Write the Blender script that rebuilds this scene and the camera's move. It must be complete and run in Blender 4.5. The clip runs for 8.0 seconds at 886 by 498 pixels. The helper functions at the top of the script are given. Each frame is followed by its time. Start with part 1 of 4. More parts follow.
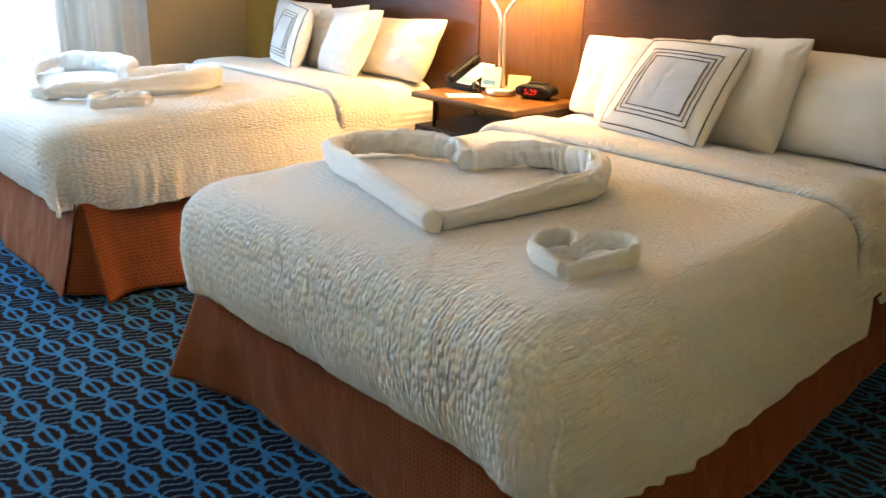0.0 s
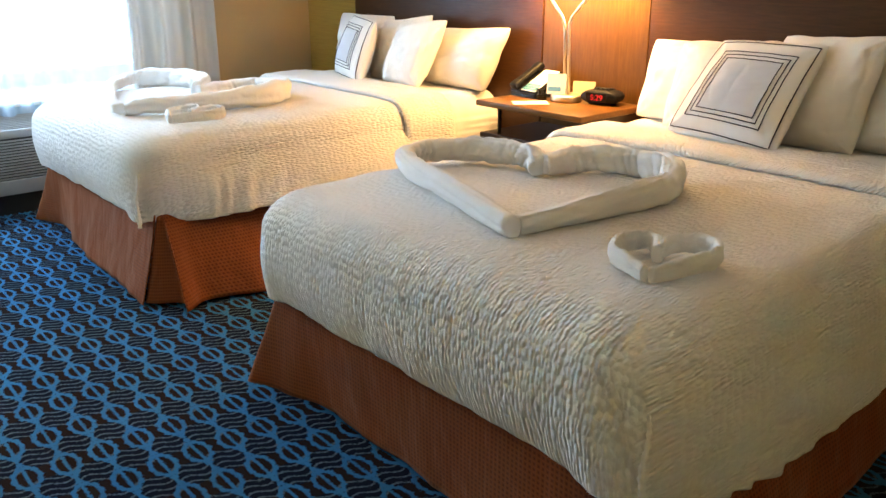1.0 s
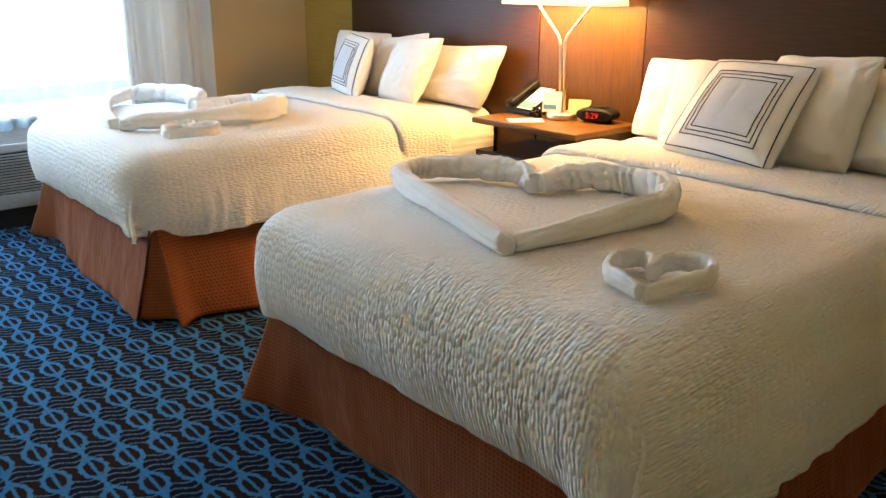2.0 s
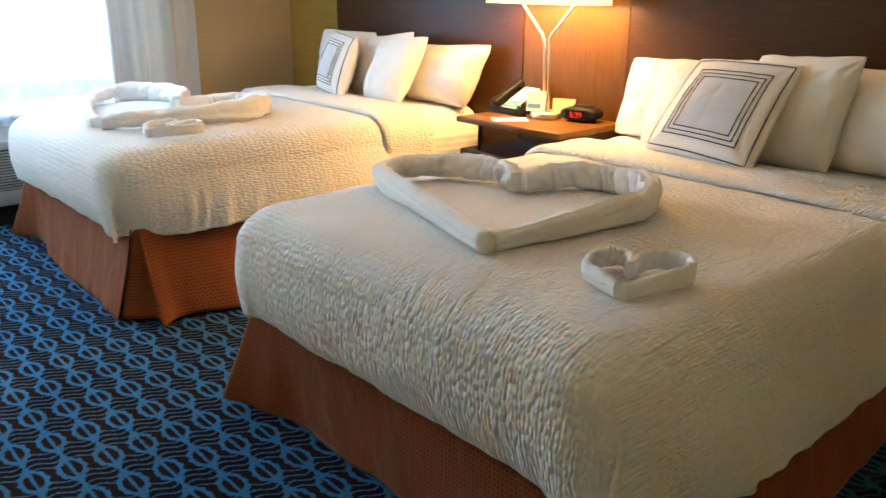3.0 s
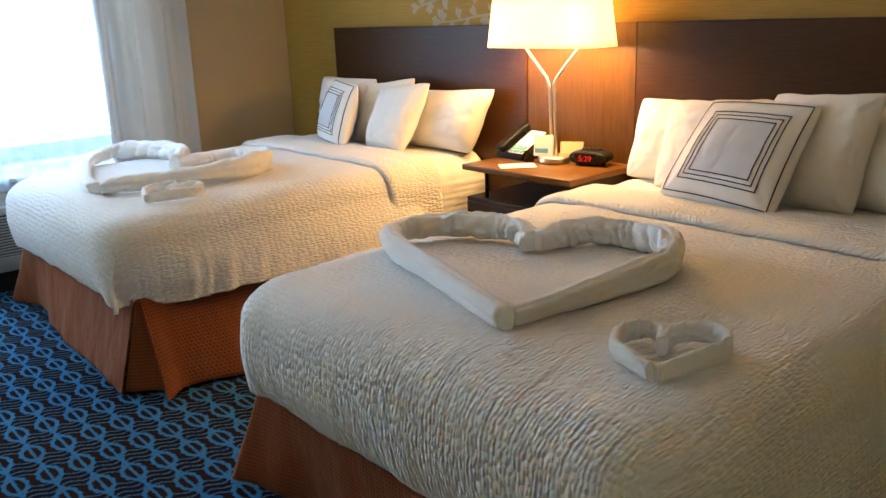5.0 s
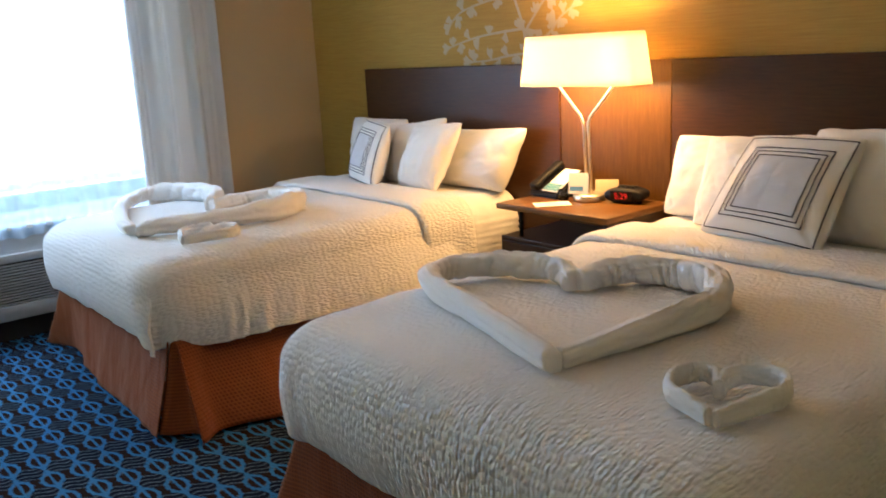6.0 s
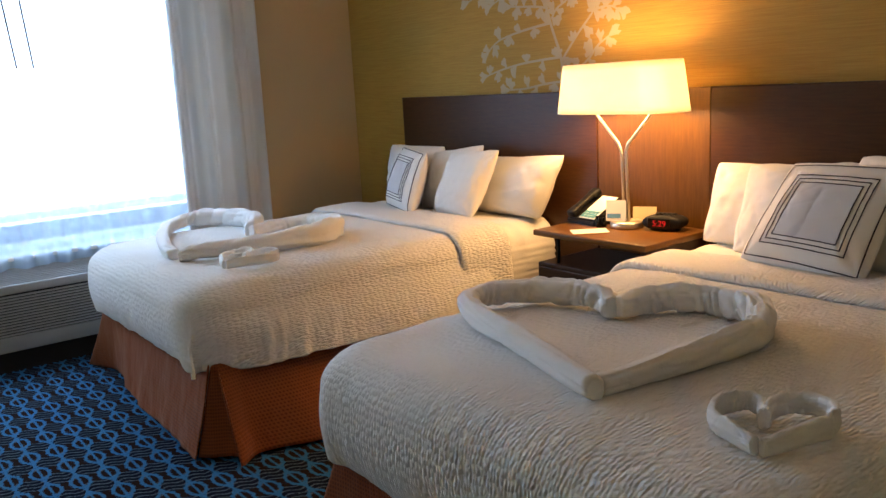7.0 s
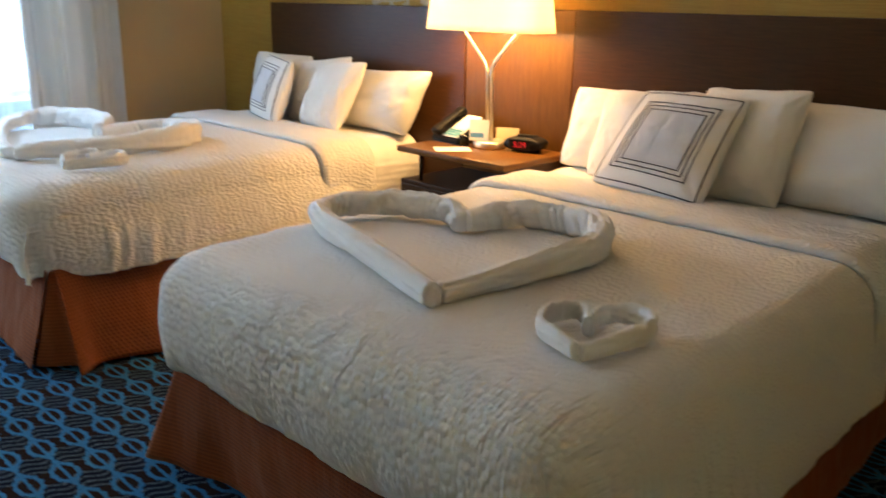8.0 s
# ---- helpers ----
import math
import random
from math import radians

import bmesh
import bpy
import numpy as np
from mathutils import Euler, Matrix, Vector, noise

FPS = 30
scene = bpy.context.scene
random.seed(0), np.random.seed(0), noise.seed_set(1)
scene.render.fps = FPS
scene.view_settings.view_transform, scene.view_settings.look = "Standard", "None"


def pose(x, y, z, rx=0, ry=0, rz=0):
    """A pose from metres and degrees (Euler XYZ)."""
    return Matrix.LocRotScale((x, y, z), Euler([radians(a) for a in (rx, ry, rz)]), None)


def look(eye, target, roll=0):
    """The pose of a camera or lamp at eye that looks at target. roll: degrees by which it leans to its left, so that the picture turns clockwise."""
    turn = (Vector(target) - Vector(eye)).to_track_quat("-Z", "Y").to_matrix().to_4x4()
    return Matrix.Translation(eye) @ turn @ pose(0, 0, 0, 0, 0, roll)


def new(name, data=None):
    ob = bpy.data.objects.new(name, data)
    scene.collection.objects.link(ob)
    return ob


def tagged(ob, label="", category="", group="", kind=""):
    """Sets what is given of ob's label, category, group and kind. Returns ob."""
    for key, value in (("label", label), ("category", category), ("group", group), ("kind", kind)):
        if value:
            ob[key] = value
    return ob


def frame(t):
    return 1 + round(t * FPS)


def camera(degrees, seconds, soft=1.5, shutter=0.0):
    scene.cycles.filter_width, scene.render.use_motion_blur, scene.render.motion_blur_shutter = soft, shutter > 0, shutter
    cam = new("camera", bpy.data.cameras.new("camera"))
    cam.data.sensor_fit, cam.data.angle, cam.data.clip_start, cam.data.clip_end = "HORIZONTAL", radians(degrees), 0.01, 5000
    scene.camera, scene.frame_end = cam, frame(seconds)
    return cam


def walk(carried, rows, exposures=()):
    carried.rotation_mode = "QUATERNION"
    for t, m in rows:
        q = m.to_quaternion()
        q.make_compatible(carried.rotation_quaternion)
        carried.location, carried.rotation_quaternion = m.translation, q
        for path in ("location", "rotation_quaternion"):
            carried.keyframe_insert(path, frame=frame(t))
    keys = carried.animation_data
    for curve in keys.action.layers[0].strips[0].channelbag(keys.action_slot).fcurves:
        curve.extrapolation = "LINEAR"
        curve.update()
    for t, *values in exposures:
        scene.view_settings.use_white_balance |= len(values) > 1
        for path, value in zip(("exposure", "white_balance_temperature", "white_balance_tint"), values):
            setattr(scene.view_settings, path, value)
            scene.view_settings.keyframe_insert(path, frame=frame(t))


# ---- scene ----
cam = camera(57.2, 8.0, soft=1.5, shutter=0.3)
PATH = [
    (0, (2.987, -3.165, 1.382), (1.649, -1.843, 0.702), 1.7),
    (0.5, (2.977, -3.213, 1.376), (1.566, -1.97, 0.695), 0.5),
    (1, (2.964, -3.229, 1.379), (1.531, -2.0, 0.719), -0.2),
    (1.5, (2.956, -3.225, 1.378), (1.523, -1.981, 0.745), 0.1),
    (2.8, (2.976, -3.221, 1.383), (1.536, -1.977, 0.768), 0.1),
    (3, (2.975, -3.203, 1.375), (1.557, -1.938, 0.753), 0.4),
    (3.5, (2.93, -3.153, 1.379), (1.602, -1.801, 0.74), 0.7),
    (4, (2.904, -3.14, 1.429), (1.54, -1.813, 0.813), -0.8),
    (4.5, (2.889, -3.138, 1.449), (1.435, -1.893, 0.872), -1.8),
    (4.7, (2.87, -3.128, 1.452), (1.421, -1.873, 0.883), -1.9),
    (5.8, (2.815, -3.112, 1.455), (1.356, -1.845, 0.939), -2.7),
    (6, (2.796, -3.134, 1.455), (1.299, -1.892, 0.99), -3.0),
    (6.5, (2.795, -3.18, 1.457), (1.258, -1.962, 1.065), -3.0),
    (7, (2.795, -3.162, 1.456), (1.239, -1.97, 1.06), -3.1),
    (7.5, (2.802, -3.125, 1.437), (1.293, -1.892, 0.987), -2.2),
    (8, (2.843, -3.094, 1.411), (1.518, -1.714, 0.828), 1.2),
]
EXPOSURES = [(0, 0.46, 6600, 18), (1.0, 0.34, 6900, 20), (1.5, 0.29, 6900, 20), (3.0, 0.18, 6900, 20), (3.5, 0.28, 7100, 21), (4.0, 0.28, 6950, 20), (4.5, -0.02, 6710, 20), (6.0, -0.35, 6610, 24), (7.0, -0.7, 6750, 27), (7.5, -0.72, 6950, 29), (8.0, -0.32, 6750, 21)]
walk(cam, [(t, look(eye, target, roll)) for t, eye, target, roll in PATH], EXPOSURES)

# ---- light ----
world = bpy.data.worlds.new("world")
scene.world = world
world.use_nodes = True
wn = world.node_tree.nodes
sky = wn.new("ShaderNodeTexSky")
sky.sky_type, sky.sun_disc = "NISHITA", False
sky.sun_elevation, sky.sun_rotation = radians(40), radians(200)
wn["Background"].inputs[1].default_value = 0.15
world.node_tree.links.new(sky.outputs[0], wn["Background"].inputs[0])


def area(name, m, sx, sy, watts, colour):
    d = bpy.data.lights.new(name, "AREA")
    d.shape, d.size, d.size_y, d.energy, d.color = "RECTANGLE", sx, sy, watts, colour
    ob = new(name, d)
    ob.matrix_world = m
    return ob


def bulb(name, place, watts, colour, radius=0.07):
    d = bpy.data.lights.new(name, "POINT")
    d.energy, d.color, d.shadow_soft_size = watts, colour, radius
    ob = new(name, d)
    ob.location = place
    return ob


WEST = -2.35          # window wall
WIN_Y0, WIN_Y1, WIN_Z0, WIN_Z1 = -3.75, -1.05, 0.60, 2.40
MULLION = -2.40
area("window_daylight", pose(WEST - 0.32, (WIN_Y0 + WIN_Y1) / 2, 1.60, 0, -90, 0), 1.68, 2.8, 236, (0.55, 0.80, 1.0))
LAMP = (0.31, -0.17)
for dx in (-0.18, 0.18):
    bulb("lamp_bulb", (LAMP[0] + dx, LAMP[1], 1.352), 43, (1.0, 0.60, 0.21), 0.08)


# ---- materials ----
def mat(name, colour, rough=0.6, metal=0.0, sheen=0.0, spec=0.5):
    m = bpy.data.materials.new(name)
    m.use_nodes = True
    b = m.node_tree.nodes["Principled BSDF"]
    b.inputs["Base Color"].default_value = (*colour, 1)
    b.inputs["Roughness"].default_value, b.inputs["Metallic"].default_value = rough, metal
    b.inputs["Specular IOR Level"].default_value = spec
    b.inputs["Sheen Weight"].default_value = sheen
    return m


class Net:
    """Short spelling for the nodes of one material."""

    def __init__(self, m):
        self.m, self.t = m, m.node_tree
        self.b = self.t.nodes["Principled BSDF"]

    def put(self, kind, *ins, **sets):
        n = self.t.nodes.new("ShaderNode" + kind)
        for k, v in sets.items():
            setattr(n, k, v)
        for i, v in enumerate(ins):
            self.wire(n, i, v)
        return n

    def wire(self, n, i, v):
        if v is None:
            return
        if hasattr(v, "is_linked"):
            self.t.links.new(v, n.inputs[i])
        elif hasattr(v, "outputs"):
            self.t.links.new(v.outputs[0], n.inputs[i])
        else:
            n.inputs[i].default_value = v

    def math(self, op, a, b=None, c=None, clamp=False):
        n = self.put("Math", a, b, c, operation=op)
        n.use_clamp = clamp
        return n

    def coords(self, scale=(1, 1, 1), turn=(0, 0, 0)):
        tc = self.put("TexCoord")
        mp = self.put("Mapping")
        self.t.links.new(tc.outputs["Object"], mp.inputs[0])
        mp.inputs["Scale"].default_value = scale
        mp.inputs["Rotation"].default_value = turn
        return mp

    def noise(self, vec, scale, detail=3.0, rough=0.55, distort=0.0):
        n = self.put("TexNoise", vec)
        n.inputs["Scale"].default_value, n.inputs["Detail"].default_value = scale, detail
        n.inputs["Roughness"].default_value, n.inputs["Distortion"].default_value = rough, distort
        return n.outputs[0]

    def ramp(self, fac, *stops):
        n = self.put("ValToRGB", fac)
        e = n.color_ramp.elements
        while len(e) < len(stops):
            e.new(0.5)
        for k, (p, c) in zip(e, stops):
            k.position, k.color = p, (*c, 1) if len(c) == 3 else c
        return n.outputs[0]

    def mix(self, fac, a, b, blend="MIX"):
        n = self.put("Mix", data_type="RGBA", blend_type=blend)
        self.wire(n, 0, fac), self.wire(n, 6, a), self.wire(n, 7, b)
        return n.outputs[2]

    def bump(self, height, strength, dist, after=None):
        n = self.put("Bump")
        n.inputs["Strength"].default_value, n.inputs["Distance"].default_value = strength, dist
        self.wire(n, "Height", height)
        if after is not None:
            self.wire(n, "Normal", after)
        return n.outputs[0]

    def base(self, v):
        self.wire(self.b, "Base Color", v)

    def normal(self, v):
        self.wire(self.b, "Normal", v)


def cloth(name, colour, colour2, rough=0.85, grain=900.0, crease=14.0, depth=0.012, sheen=0.15):
    m = mat(name, colour, rough, sheen=sheen, spec=0.2)
    n = Net(m)
    c = n.coords()
    n.base(n.mix(n.noise(c, 6.0, 4), (*colour, 1), (*colour2, 1)))
    b1 = n.bump(n.noise(c, crease, 4, 0.55, 0.6), 0.35, depth)
    n.normal(n.bump(n.noise(c, grain, 2), 0.25, 0.0008, b1))
    return m


def quilt(name, colour, colour2):
    """Puckered white coverlet: small oblong puffs in wavy rows that run down the length of the cloth."""
    m = mat(name, colour, 0.9, sheen=0.1, spec=0.06)
    n = Net(m)
    c = n.coords()
    p = n.put("SeparateXYZ", c)
    face = n.put("SeparateXYZ", n.put("TexCoord").outputs["Normal"])
    foot = n.math("MULTIPLY_ADD", n.math("SUBTRACT", n.math("ABSOLUTE", face.outputs[1]), n.math("ABSOLUTE", face.outputs[0])), 2.5, 0.5, clamp=True)
    foot = n.math("MULTIPLY", foot, n.math("LESS_THAN", p.outputs[1], -1.5))
    drop = n.math("SUBTRACT", 0.71, p.outputs[2])

    def puckers(across, along):
        flat = n.put("CombineXYZ", across, n.math("MULTIPLY", along, 0.6), 0.0)
        w1 = n.noise(flat, 34.0, 2, 0.5)
        w2 = n.noise(flat, 8.0, 1, 0.5)
        bent = n.math("ADD", across, n.math("MULTIPLY_ADD", w1, 0.014, n.math("MULTIPLY", w2, 0.02)))
        cells = n.put("TexVoronoi", n.put("CombineXYZ", n.math("DIVIDE", bent, 0.0115), n.math("DIVIDE", along, 0.026), 0.0), voronoi_dimensions="2D", feature="SMOOTH_F1")
        cells.inputs["Scale"].default_value, cells.inputs["Smoothness"].default_value, cells.inputs["Randomness"].default_value = 1.0, 0.3, 0.7
        rows = n.math("SINE", n.math("MULTIPLY", bent, 2 * math.pi / 0.0115))
        return n.math("SUBTRACT", n.math("MULTIPLY", rows, 0.06), n.math("MULTIPLY", cells.outputs[0], 1.25))

    wide = n.math("ABSOLUTE", p.outputs[0])
    end = puckers(wide, n.math("SUBTRACT", p.outputs[1], drop))
    side = puckers(n.math("ADD", wide, drop), p.outputs[1])
    h = n.math("ADD", n.math("MULTIPLY", end, foot), n.math("MULTIPLY", side, n.math("SUBTRACT", 1.0, foot)))
    h = n.math("MULTIPLY", h, n.math("MULTIPLY_ADD", n.noise(c, 6.0, 2), 0.6, 0.7))
    b1 = n.bump(n.noise(c, 5.0, 3), 0.3, 0.02)
    b2 = n.bump(h, 1.0, 0.0054, b1)
    n.normal(n.bump(n.noise(c, 700.0, 2), 0.2, 0.0008, b2))
    n.base(n.mix(n.noise(c, 4.0, 3), (*colour, 1), (*colour2, 1)))
    return m


def wood(name, dark, light, rough=0.35, along=(1, 1, 1), scale=1.0):
    """Long grain along the axis that has the smallest entry."""
    m = mat(name, dark, rough, spec=0.22)
    n = Net(m)
    c = n.coords(along)
    g = n.noise(c, 9.0 * scale, 6, 0.62, 0.7)
    f = n.noise(c, 60.0 * scale, 4, 0.6)
    col = n.ramp(g, (0.3, dark), (0.7, light))
    n.base(n.mix(n.math("MULTIPLY", f, 0.35), col, (*[x * 0.5 for x in dark], 1)))
    n.normal(n.bump(f, 0.08, 0.001))
    return m


WHITE = (0.80, 0.79, 0.77)
m_cover = quilt("puckered_cotton", (0.80, 0.79, 0.77), (0.75, 0.74, 0.71))
m_sheet = cloth("white_sheet", (0.82, 0.81, 0.79), (0.77, 0.76, 0.73), 0.85, 900, 9, 0.012)
m_pillow = cloth("white_pillowcase", (0.82, 0.80, 0.76), (0.77, 0.75, 0.71), 0.85, 900, 13, 0.006)
m_towel = cloth("terry_towel", (0.82, 0.82, 0.81), (0.76, 0.76, 0.75), 0.95, 330, 22, 0.016, 0.2)
m_stripe = cloth("dark_stripe", (0.025, 0.018, 0.03), (0.045, 0.025, 0.035), 0.8)
m_panel = cloth("grey_linen", (0.66, 0.66, 0.68), (0.61, 0.61, 0.63), 0.85, 1200, 20, 0.004)
m_head = wood("headboard_wood", (0.040, 0.0145, 0.0038), (0.072, 0.0275, 0.007), 0.36, (1.0, 1, 14))
m_mid = wood("panel_wood", (0.072, 0.030, 0.005), (0.120, 0.054, 0.0095), 0.35, (12, 12, 0.8))
m_stand = wood("nightstand_wood", (0.125, 0.052, 0.013), (0.20, 0.088, 0.022), 0.3, (0.9, 12, 12))
m_dark = wood("dark_wood", (0.035, 0.016, 0.010), (0.06, 0.028, 0.016), 0.4, (0.9, 12, 12))
m_black = mat("black_plastic", (0.010, 0.010, 0.011), 0.45, spec=0.18)
m_grey = mat("grey_plastic", (0.30, 0.31, 0.32), 0.45)
m_steel = mat("brushed_steel", (0.60, 0.55, 0.46), 0.42, 1.0)
m_card = mat("white_card", (0.80, 0.80, 0.78), 0.6)
m_paper = mat("cream_paper", (0.60, 0.50, 0.30), 0.7)
m_key = mat("phone_keys", (0.10, 0.34, 0.42), 0.5)
m_blue = mat("blue_print", (0.10, 0.28, 0.50), 0.6)
m_red = mat("red_digits", (0.8, 0.02, 0.02), 0.4)
m_red.node_tree.nodes["Principled BSDF"].inputs["Emission Color"].default_value = (1, 0.02, 0.02, 1)
m_red.node_tree.nodes["Principled BSDF"].inputs["Emission Strength"].default_value = 0.4
# Cream tint that warms the light coming back off the ceiling.
m_ceiling = mat("ceiling_paint", (0.86, 0.80, 0.69), 0.9)
m_vinyl = mat("cream_metal", (0.74, 0.73, 0.70), 0.4)
m_unit = mat("grey_enamel", (0.36, 0.36, 0.35), 0.4)
# Near-black that paints in the shade of the air conditioner's recesses.
m_recess_shade = mat("recess_shade", (0.02, 0.02, 0.02), 0.7)
m_base = mat("baseboard_rubber", (0.05, 0.035, 0.03), 0.6)


def skirt_cloth():
    m = mat("rust_skirt", (0.36, 0.095, 0.028), 0.7, sheen=0.22, spec=0.2)
    n = Net(m)
    c = n.coords()
    sep = n.put("SeparateXYZ", c)
    run = n.math("ADD", sep.outputs[0], sep.outputs[1])
    a = n.math("SINE", n.math("MULTIPLY", run, 2 * math.pi / 0.014))
    b = n.math("SINE", n.math("MULTIPLY", sep.outputs[2], 2 * math.pi / 0.014))
    w = n.math("MULTIPLY_ADD", n.math("MAXIMUM", a, b), 0.5, 0.5)
    col = n.mix(w, (0.10, 0.022, 0.0055, 1), (0.26, 0.068, 0.017, 1))
    n.base(n.mix(n.math("MULTIPLY", n.noise(c, 7, 3), 0.25), col, (0.21, 0.055, 0.014, 1)))
    b1 = n.bump(n.noise(n.coords((1, 1, 0.35)), 8, 3), 0.7, 0.03)
    n.normal(n.bump(w, 0.5, 0.0012, b1))
    n.b.inputs["Sheen Tint"].default_value = (1.0, 0.55, 0.38, 1)
    n.b.inputs["Sheen Roughness"].default_value = 0.45
    return m


m_skirt = skirt_cloth()


def carpet():
    m = mat("patterned_carpet", (0.03, 0.02, 0.02), 1.0, spec=0.0)
    n = Net(m)
    c = n.coords()
    fuzz = n.put("TexNoise", c)
    fuzz.inputs["Scale"].default_value, fuzz.inputs["Detail"].default_value = 200.0, 1.0
    off = n.put("VectorMath", n.put("VectorMath", fuzz.outputs[1], (0.5, 0.5, 0.5), operation="SUBTRACT"), (0.017, 0.017, 0.0), operation="MULTIPLY")
    p = n.put("SeparateXYZ", n.put("VectorMath", c, off, operation="ADD"))
    PX, PY = 0.1925, 0.1068
    # u, v run from -0.5 to 0.5 round the middle of each ring
    u = n.math("SUBTRACT", n.math("FRACT", n.math("ADD", n.math("DIVIDE", n.math("SUBTRACT", p.outputs[0], 0.113), PX), 100.5)), 0.5)
    v = n.math("SUBTRACT", n.math("FRACT", n.math("ADD", n.math("DIVIDE", n.math("SUBTRACT", p.outputs[1], -2.632), PY), 100.5)), 0.5)
    au, av = n.math("ABSOLUTE", u), n.math("ABSOLUTE", v)
    # oval ring with a scalloped rim, broken where the chain passes, and a bar within
    turn = n.math("ARCTAN2", n.math("DIVIDE", av, 0.41), n.math("DIVIDE", u, 0.35))
    def oval(a, b):
        return n.math("SQRT", n.math("ADD", n.math("POWER", n.math("DIVIDE", au, a), 2.0), n.math("POWER", n.math("DIVIDE", av, b), 2.0)))

    scallop = n.math("MULTIPLY", n.math("ABSOLUTE", n.math("SINE", n.math("MULTIPLY", turn, 5.0))), 0.13)
    ring = n.math("MULTIPLY", n.math("GREATER_THAN", oval(0.26, 0.255), 1.0), n.math("LESS_THAN", n.math("SUBTRACT", oval(0.35, 0.38), scallop), 0.93))
    bar = n.math("LESS_THAN", av, 0.045)
    knot = n.math("MULTIPLY", n.math("LESS_THAN", av, n.math("MULTIPLY_ADD", n.math("SUBTRACT", 0.5, au), 0.6, 0.04)), n.math("MULTIPLY", n.math("GREATER_THAN", au, 0.36), n.math("LESS_THAN", au, 0.50)))
    blue = n.math("MAXIMUM", n.math("MAXIMUM", ring, bar), knot)
    # thin wavy strands across, between the rings
    wave = n.math("MULTIPLY", n.math("SINE", n.math("MULTIPLY", v, 2 * math.pi)), 0.07)
    q = n.math("ADD", n.math("FRACT", n.math("ADD", u, 1.0)), wave)
    lines = n.math("LESS_THAN", n.math("ABSOLUTE", n.math("SUBTRACT", n.math("FRACT", n.math("MULTIPLY", q, 6.0)), 0.5)), 0.11)
    zone = n.math("LESS_THAN", n.math("ABSOLUTE", n.math("SUBTRACT", q, 0.5)), 0.33)
    strand = n.math("MULTIPLY", lines, zone)
    pile = n.noise(c, 600, 2)
    big = n.noise(c, 1.2, 2)
    navy = n.mix(pile, (0.006, 0.008, 0.014, 1), (0.016, 0.020, 0.034, 1))
    brown = n.mix(pile, (0.012, 0.008, 0.008, 1), (0.034, 0.022, 0.020, 1))
    ground = n.mix(n.math("LESS_THAN", au, 0.2), navy, brown)
    ground = n.mix(n.math("MULTIPLY", strand, 0.9), ground, (0.085, 0.125, 0.16, 1))
    tone = n.mix(n.math("MULTIPLY", pile, 0.9), (0.014, 0.090, 0.20, 1), (0.045, 0.22, 0.44, 1))
    n.base(n.mix(blue, ground, tone))
    n.normal(n.bump(n.math("ADD", pile, n.math("MULTIPLY", blue, 0.5)), 0.5, 0.003))
    return m


def wallpaper():
    m = mat("mustard_wallpaper", (0.38, 0.26, 0.06), 0.7, spec=0.3)
    n = Net(m)
    c = n.coords((0.6, 0.6, 22))
    g = n.noise(c, 9, 5, 0.7)
    n.base(n.ramp(g, (0.3, (0.30, 0.172, 0.028)), (0.7, (0.41, 0.245, 0.046))))
    n.normal(n.bump(g, 0.15, 0.002))
    return m


def plaster(name, a, b):
    m = mat(name, a, 0.85, spec=0.2)
    n = Net(m)
    c = n.coords()
    n.base(n.mix(n.noise(c, 2.2, 4), (*a, 1), (*b, 1)))
    n.normal(n.bump(n.noise(c, 170, 3), 0.2, 0.002))
    return m


def see_through(name, colour, share, passing=0.6):
    """Cloth that lets light through: translucent, with the weave's open share."""
    m = bpy.data.materials.new(name)
    m.use_nodes = True
    t = m.node_tree
    t.nodes.remove(t.nodes["Principled BSDF"])
    out = t.nodes["Material Output"]
    d, tr, op = (t.nodes.new("ShaderNodeBsdf" + k) for k in ("Diffuse", "Translucent", "Transparent"))
    d.inputs[0].default_value = tr.inputs[0].default_value = (*colour, 1)
    m1, m2 = t.nodes.new("ShaderNodeMixShader"), t.nodes.new("ShaderNodeMixShader")
    m1.inputs[0].default_value, m2.inputs[0].default_value = passing, share
    t.links.new(d.outputs[0], m1.inputs[1]), t.links.new(tr.outputs[0], m1.inputs[2])
    t.links.new(m1.outputs[0], m2.inputs[1]), t.links.new(op.outputs[0], m2.inputs[2])
    t.links.new(m2.outputs[0], out.inputs[0])
    return m


m_carpet, m_paperwall = carpet(), wallpaper()
m_tan = plaster("tan_paint", (0.52, 0.385, 0.21), (0.48, 0.35, 0.19))
# Warm colour chosen for the light that the unseen walls throw back.
m_bounce = plaster("bounce_cream", (0.80, 0.58, 0.27), (0.76, 0.55, 0.25))
m_mural = plaster("pale_print", (0.42, 0.36, 0.25), (0.36, 0.30, 0.19))
m_sheer = see_through("sheer_voile", (0.55, 0.72, 0.88), 0.28, 0.20)
m_shade = see_through("lamp_shade_linen", (0.93, 0.89, 0.78), 0.0, 0.45)
m_curtain = see_through("drape_linen", (0.66, 0.66, 0.64), 0.0, 0.22)


def glass():
    m = mat("window_glass", (1, 1, 1), 0.02)
    m.node_tree.nodes["Principled BSDF"].inputs["Transmission Weight"].default_value = 1.0
    return m


m_glass = glass()


# ---- mesh helpers ----
def mesh_of(bm, name, material, smooth=True):
    me = bpy.data.meshes.new(name)
    bmesh.ops.recalc_face_normals(bm, faces=bm.faces)
    bm.to_mesh(me)
    bm.free()
    for p in me.polygons:
        p.use_smooth = smooth
    if material:
        me.materials.append(material)
    return me


def part(name, bm, material, parent=None, label="", smooth=True):
    ob = new(name, mesh_of(bm, name, material, smooth))
    if parent is not None:
        ob.parent = parent
    if label:
        ob["label"] = label
    return ob


